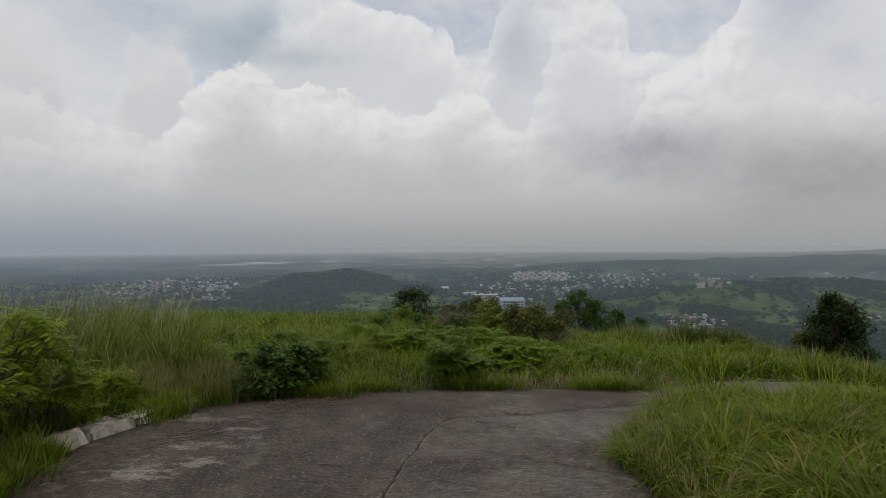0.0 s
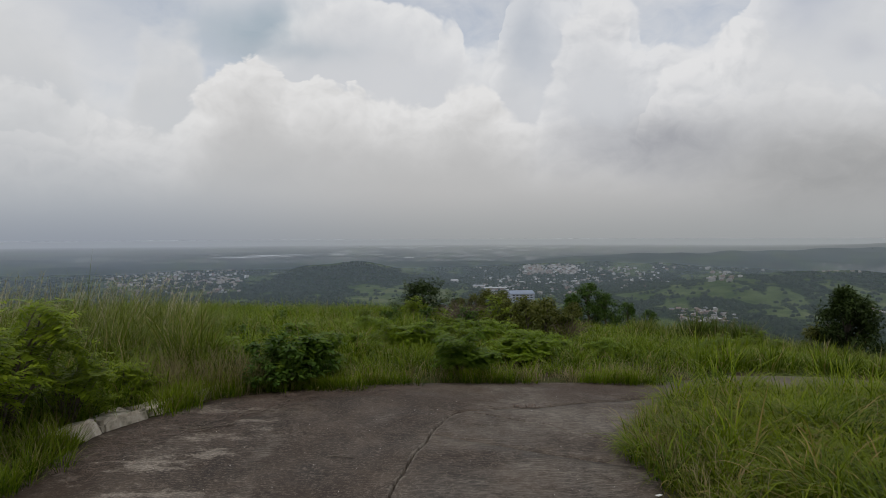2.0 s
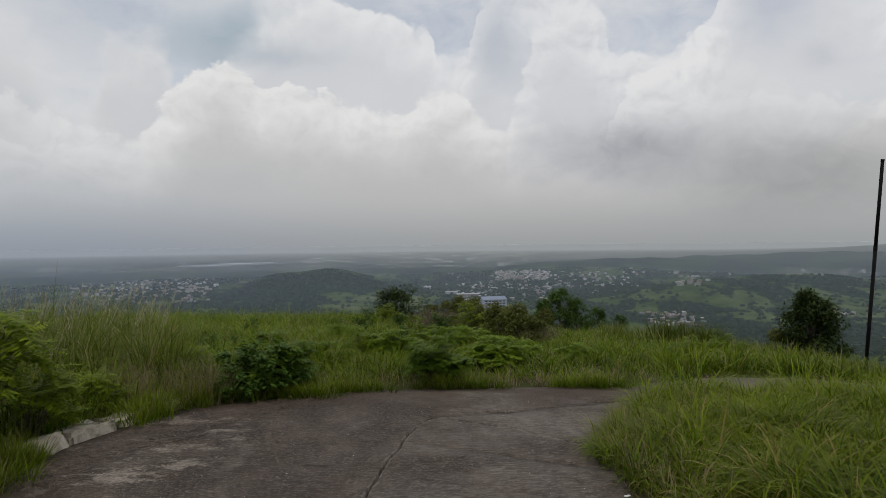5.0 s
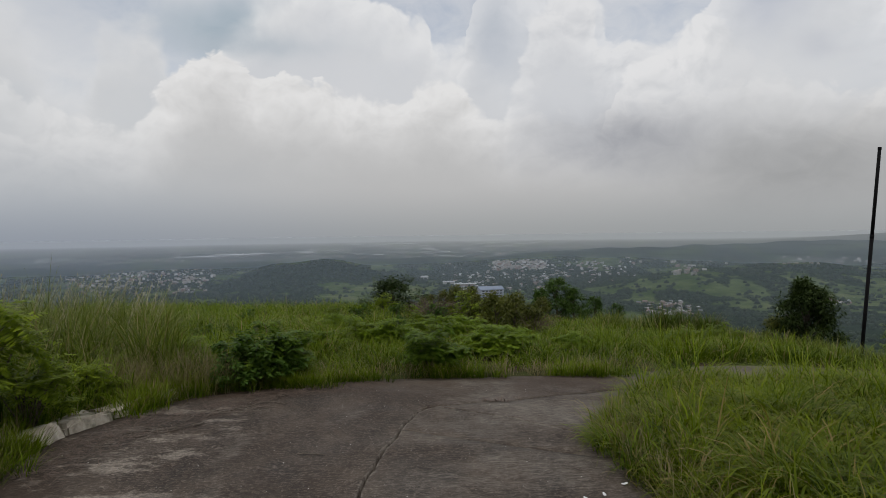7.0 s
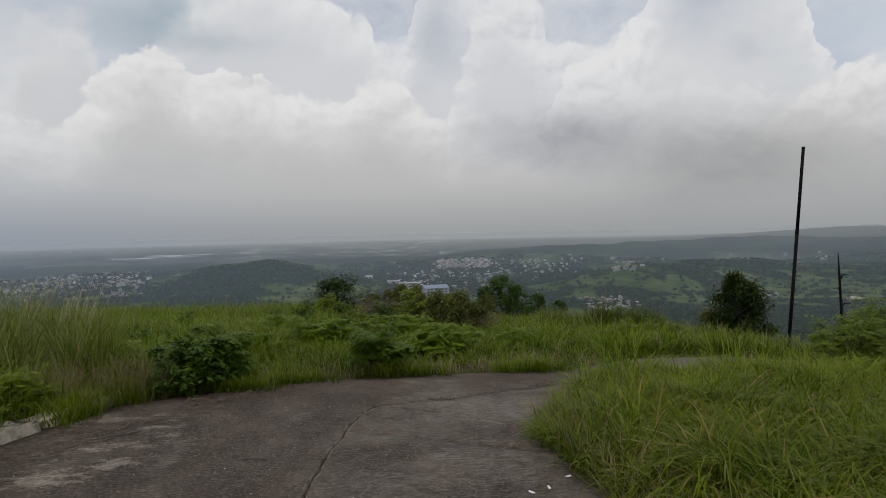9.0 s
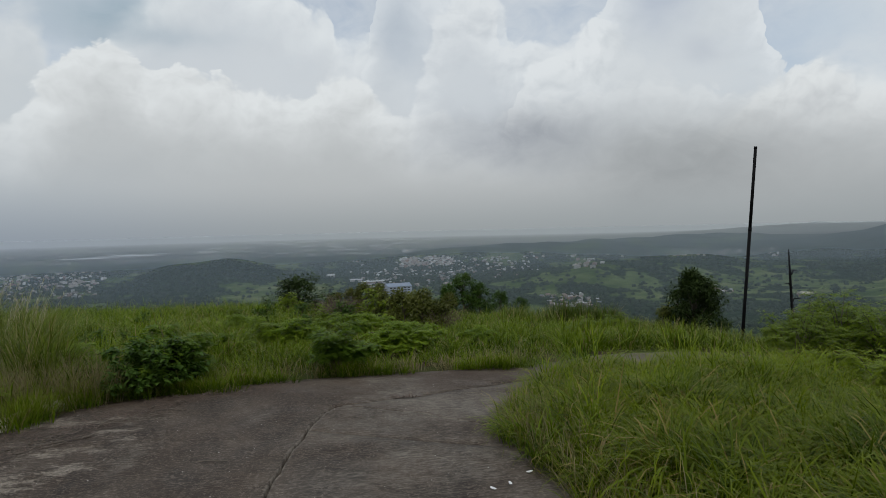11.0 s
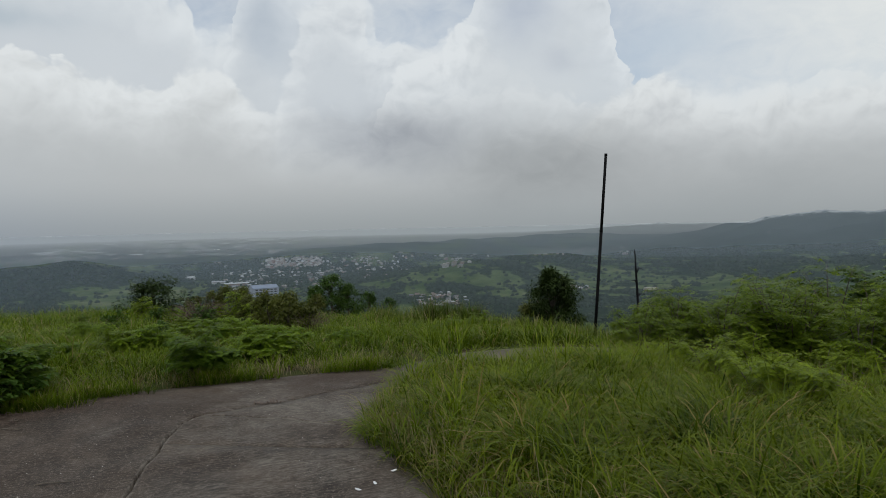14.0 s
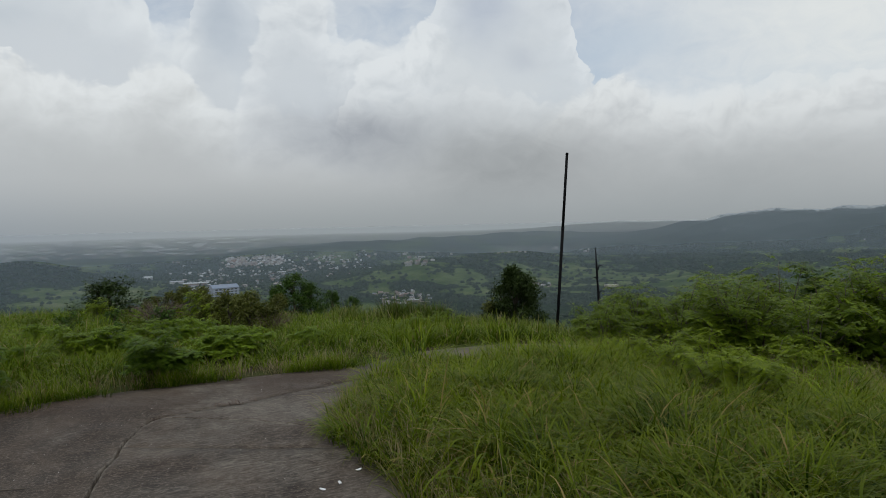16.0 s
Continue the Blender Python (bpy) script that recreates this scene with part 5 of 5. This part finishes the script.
    for x, y, z in zip(px, py, height(px, py)):
        if not inside(ROAD, x, y):
            continue
        s = g.uniform(0.002, 0.006)
        i = len(v)
        for dx, dy, dz in ((1, 0, 0), (0, 1, 0), (-1, 0, 0), (0, -1, 0), (0, 0, 1.1)):
            v.append((x + dx * s * g.uniform(0.7, 1.3), y + dy * s * g.uniform(0.7, 1.3), z + 0.006 + dz * s))
        f.extend(((i, i + 1, i + 4), (i + 1, i + 2, i + 4), (i + 2, i + 3, i + 4), (i + 3, i, i + 4)))
    tagged(new("grit", mesh_from("grit", v, f, M_STONE)), "pale grit scattered over the concrete", "gravel", kind="stuff")


build_litter()


# ---- the valley ----
def house_mesh(long, deep, tall, pitch):
    """Walls and an overhanging gable roof, as two meshes."""
    bm = bmesh.new()
    a, b = long / 2, deep / 2
    low = [bm.verts.new(p) for p in ((-a, -b, -2), (a, -b, -2), (a, b, -2), (-a, b, -2))]
    up = [bm.verts.new(p) for p in ((-a, -b, tall), (a, -b, tall), (a, b, tall), (-a, b, tall))]
    ridge = [bm.verts.new((-a, 0, tall + pitch)), bm.verts.new((a, 0, tall + pitch))]
    for i in range(4):
        bm.faces.new((low[i], low[(i + 1) % 4], up[(i + 1) % 4], up[i]))
    bm.faces.new((up[1], up[2], ridge[1]))
    bm.faces.new((up[3], up[0], ridge[0]))
    walls = bpy.data.meshes.new("walls")
    bm.to_mesh(walls)
    bm.free()
    walls.materials.append(M_WALL)
    bm = bmesh.new()
    o = 0.5
    for s in (-1, 1):
        e, r = (tall - o * pitch / b), tall + pitch + 0.15
        q = [(-a - o, s * (b + o), e), (a + o, s * (b + o), e), (a + o, 0, r), (-a - o, 0, r)]
        top = [bm.verts.new(p) for p in q]
        bot = [bm.verts.new((p[0], p[1], p[2] - 0.25)) for p in q]
        bm.faces.new(top)
        bm.faces.new(bot[::-1])
        for i in range(4):
            bm.faces.new((top[i], bot[i], bot[(i + 1) % 4], top[(i + 1) % 4]))
    bmesh.ops.recalc_face_normals(bm, faces=bm.faces)
    roof = bpy.data.meshes.new("roof")
    bm.to_mesh(roof)
    bm.free()
    return walls, roof


def pane_mesh(w, h):
    bm = bmesh.new()
    bmesh.ops.create_cube(bm, size=1.0)
    bmesh.ops.scale(bm, verts=bm.verts, vec=(w, 0.2, h))
    me = bpy.data.meshes.new("window")
    bm.to_mesh(me)
    bm.free()
    me.materials.append(M_PANE)
    return me


# bearing range, elevation range, how many, scale
TOWNS = [((6.2, 10.6), (-3.45, -2.85), 70, 1.25), ((2.5, 11.0), (-5.3, -3.7), 55, 1.0), ((11.0, 17.5), (-4.1, -2.9), 34, 1.1), ((13.0, 15.0), (-3.2, -2.3), 8, 1.2),
         ((-28.0, -17.3), (-4.0, -2.7), 105, 1.15), ((20.8, 23.5), (-3.9, -3.2), 9, 1.4), ((18.3, 22.6), (-6.55, -6.15), 20, 0.8), ((31.0, 34.0), (-6.0, -5.5), 12, 0.8),
         ((28.5, 37.0), (-2.95, -2.45), 44, 1.3), ((42.0, 59.0), (-2.4, -0.7), 8, 1.1), ((-12.3, -11.9), (-2.6, -2.45), 1, 1.5), ((17.0, 28.0), (-3.0, -2.2), 18, 1.2), ((6.0, 10.8), (-3.5, -2.7), 60, 1.3),
         ((-30.0, 22.0), (-2.4, -0.85), 420, 2.1), ((-27.0, -18.0), (-4.9, -2.9), 90, 1.1), ((1.5, 18.0), (-4.6, -2.7), 60, 1.0), ((18.8, 23.2), (-7.2, -6.6), 26, 0.8)]
SHEDS = [((-20.3, -17.6), (-1.98, -1.90), 3, (110, 15)), ((-17.5, -13.4), (-1.95, -1.80), 6, (80, 14)), ((-11.0, -6.0), (-1.80, -1.5), 6, (66, 13)), ((-6.0, 6.5), (-1.75, -1.05), 20, (60, 12)),
         ((6.5, 14.0), (-1.6, -1.0), 8, (50, 12)), ((-23.6, -22.6), (-0.85, -0.75), 1, (70, 13)), ((14.0, 21.0), (-1.5, -0.7), 6, (45, 11)), ((-4.0, 3.0), (-2.3, -1.9), 6, (45, 11))]


def build_valley():
    g = random.Random(77)
    kinds = [house_mesh(*s) for s in ((11, 8, 5.5, 1.8), (9, 7, 3.2, 1.6), (14, 8, 6.5, 1.6), (8, 8, 6.0, 1.2))]
    pane = pane_mesh(1.4, 1.3)
    for _, roof in kinds:
        roof.materials.append(M_ROOF)
    plots = []
    for azs, els, count, scale in TOWNS:
        for k in range(int(count * 1.9)):
            x, y, z = spot(g.uniform(*azs), g.uniform(*els))
            if scale > 2 and math.hypot(x, y) < 2250:
                continue
            plots.append((math.hypot(x, y), x, y, z, g.uniform(0, 180), 0.50 * scale * g.uniform(0.6, 1.35), g.randrange(4)))
    plots.sort()
    for d, x, y, z, turn_, s, kind in plots[:290]:
        walls, roof = kinds[kind]
        h = tagged(new("house"), "small house with pale walls and a metal roof in the valley", "house", "houses in the valley")
        h.matrix_basis = pose(x, y, z, 0, 0, turn_) @ Matrix.Scale(s, 4)
        for nm, me in (("wall", walls), ("roof", roof)):
            new(nm, me).parent = h
        if d < 1250:
            b = max(v.co.y for v in walls.vertices)
            for sx in (-2.6, 2.6):
                for sy in (-b, b):
                    w = new("window", pane)
                    w.parent = h
                    w.location = (sx, sy, 1.8)
    # the rest of the town, too far off to tell its houses apart
    v, f = [], []
    for d, x, y, z, turn_, s, kind in plots[290:]:
        a, i = radians(turn_), len(v)
        L, W, H, P = ((5.5, 4, 5.5, 1.8), (4.5, 3.5, 3.2, 1.6), (7, 4, 6.5, 1.6), (4, 4, 6, 1.2))[kind]
        for px, py, pz in ((-L, -W, -2), (L, -W, -2), (L, W, -2), (-L, W, -2), (-L, -W, H), (L, -W, H), (L, W, H), (-L, W, H), (-L, 0, H + P), (L, 0, H + P)):
            v.append((x + s * (px * math.cos(a) - py * math.sin(a)), y + s * (px * math.sin(a) + py * math.cos(a)), z + min(s, 0.8) * pz))
        for q in ((0, 1, 5), (0, 5, 4), (1, 2, 6), (1, 6, 5), (2, 3, 7), (2, 7, 6), (3, 0, 4), (3, 4, 7), (4, 5, 9), (4, 9, 8), (6, 7, 8), (6, 8, 9), (5, 6, 9), (7, 4, 8)):
            f.append(tuple(i + k for k in q))
    tagged(new("far_town", mesh_from("far_town", v, f, M_TOWN)), "crowded small houses of the far town", "town", kind="stuff")
    long_hall = {}
    for azs, els, count, (long, deep) in SHEDS:
        if (long, deep) not in long_hall:
            walls, roof = house_mesh(long, deep, 5.5, 1.6)
            roof.materials.append(M_SHED)
            long_hall[(long, deep)] = (walls, roof)
        for k in range(int(count * 1.6)):
            az = g.uniform(*azs)
            x, y, z = spot(az, g.uniform(*els))
            h = tagged(new("warehouse"), "long white-roofed warehouse on the far plain", "warehouse", "warehouses on the plain")
            h.matrix_basis = pose(x, y, z, 0, 0, -az + g.uniform(-14, 14)) @ Matrix.Scale(g.uniform(0.6, 1.0), 4)
            for nm, me in (("wall", long_hall[(long, deep)][0]), ("roof", long_hall[(long, deep)][1])):
                new(nm, me).parent = h
    # the blue works hall and the long white roof beside it
    x, y, z = spot(5.85, -5.75)
    walls, roof = house_mesh(38, 24, 12, 4.0)
    blue = tagged(new("factory"), "blue-walled factory hall with a blue-grey roof", "factory")
    blue.matrix_basis = pose(x, y, z, 0, 0, 12)
    walls.materials.clear()
    walls.materials.append(M_PLANT)
    roof.materials.append(material("factory_roof", painted([(0.17, 0.21, 0.28)], 0.7)))
    new("wall", walls).parent = blue
    new("roof", roof).parent = blue
    band = pane_mesh(3.6, 1.6)
    for k in range(6):
        for lv in (2.5, 6.0, 9.5):
            w = new("window", band)
            w.parent, w.location = blue, (-14.0 + 5.6 * k, -12.0, lv)
    for az, el, size, turn_ in ((0.15, -4.15, (15, 11, 4, 2.2), 20), (3.7, -4.85, (44, 14, 4.5, 1.2), 8), (2.3, -4.6, (24, 12, 4, 1.2), -6), (4.2, -5.25, (30, 10, 4, 1.2), 14)):
        x, y, z = spot(az, el)
        walls, roof = house_mesh(*size)
        roof.materials.append(M_HALL)
        hall = tagged(new("hall"), "long low building with a white metal roof", "building", "white-roofed halls")
        hall.matrix_basis = pose(x, y, z, 0, 0, turn_)
        new("wall", walls).parent = hall
        new("roof", roof).parent = hall
    # a hall with a pale curved roof on the near slope of the valley
    x, y, z = spot(38.7, -6.1)
    barn = tagged(new("arched_hall"), "small hall with a pale cream arched roof", "building")
    barn.matrix_basis = pose(x, y, z, 0, 0, -25)
    bm = bmesh.new()
    rows = []
    for k in range(9):
        a = math.pi * k / 8
        rows.append([bm.verts.new((sx, -6.5 * math.cos(a), 3.0 + 4.2 * math.sin(a))) for sx in (-9, -3, 3, 9)])
    for p, q in zip(rows, rows[1:]):
        for i in range(3):
            bm.faces.new((p[i], p[i + 1], q[i + 1], q[i])).smooth = True
    bmesh.ops.solidify(bm, geom=list(bm.faces), thickness=0.3)
    part("roof", bm, material("arched_roof", painted([(0.62, 0.58, 0.46)], 0.6)), barn)
    bm = bmesh.new()
    bmesh.ops.create_cube(bm, size=1.0)
    bmesh.ops.scale(bm, verts=bm.verts, vec=(17, 12, 6))
    part("wall", bm, M_WALL, barn).location = (0, 0, 1.0)


build_valley()


# ---- far woods: rounded clumps of crowns ----
def build_woods():
    g = np.random.default_rng(91)
    n = 70000
    az = np.radians(g.uniform(-36, 64, n))
    r = 1 / g.uniform(1 / 3200, 1 / 820, n)
    far = g.uniform(0, 1, n) < 0.4
    r = np.where(far, np.exp(g.uniform(math.log(900), math.log(3400), n)), r)
    # the foot of the slope on the right
    k = np.arange(n) % 12 == 0
    az, r = np.where(k, np.radians(g.uniform(22, 64, n)), az), np.where(k, g.uniform(330, 840, n), r)
    x, y = r * np.sin(az), r * np.cos(az)
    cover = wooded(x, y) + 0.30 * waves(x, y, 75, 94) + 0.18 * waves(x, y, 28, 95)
    keep = (cover > 0.58) | (g.uniform(0, 1, n) < 0.07)
    x, y, r = x[keep][:23000], y[keep][:23000], r[keep][:23000]
    z = height(x, y)
    # a rough crown: two rings and a top
    ring = np.radians(np.arange(0, 360, 72))
    shape = [(math.cos(a), math.sin(a), 0.15) for a in ring] + [(0.8 * math.cos(a + 0.5), 0.8 * math.sin(a + 0.5), 0.75) for a in ring] + [(0.1, 0, 1.15)]
    base = np.array(shape)
    f = []
    for i in range(5):
        j = (i + 1) % 5
        f += [(i, j, 5 + i), (j, 5 + j, 5 + i), (5 + i, 5 + j, 10)]
    f = np.array(f)
    m = len(x)
    size = g.uniform(1.6, 4.2, m) * (0.65 + r / 2400)
    jitter = g.uniform(0.7, 1.3, (m, 11, 3))
    v = base[None] * jitter * np.stack((size, size, np.clip(size * g.uniform(0.8, 1.3, m), 1.5, 4.4)), -1)[:, None]
    v = v + np.stack((x, y, z - 0.5), -1)[:, None]
    faces = (f[None] + (np.arange(m) * 11)[:, None, None]).reshape(-1, 3)
    tagged(new("far_woods", mesh_from("far_woods", v.reshape(-1, 3), faces, M_WOODS)), "dark green woods and scattered trees in the valley", "trees", kind="stuff")


build_woods()


# ---- haze sheet over the valley, shaped from the eye ----
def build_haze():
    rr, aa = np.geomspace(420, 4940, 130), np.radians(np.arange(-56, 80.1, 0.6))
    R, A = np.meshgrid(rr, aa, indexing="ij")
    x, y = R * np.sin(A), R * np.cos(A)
    # over roofs and tree tops; its slope from the eye only rises, bridging hollows
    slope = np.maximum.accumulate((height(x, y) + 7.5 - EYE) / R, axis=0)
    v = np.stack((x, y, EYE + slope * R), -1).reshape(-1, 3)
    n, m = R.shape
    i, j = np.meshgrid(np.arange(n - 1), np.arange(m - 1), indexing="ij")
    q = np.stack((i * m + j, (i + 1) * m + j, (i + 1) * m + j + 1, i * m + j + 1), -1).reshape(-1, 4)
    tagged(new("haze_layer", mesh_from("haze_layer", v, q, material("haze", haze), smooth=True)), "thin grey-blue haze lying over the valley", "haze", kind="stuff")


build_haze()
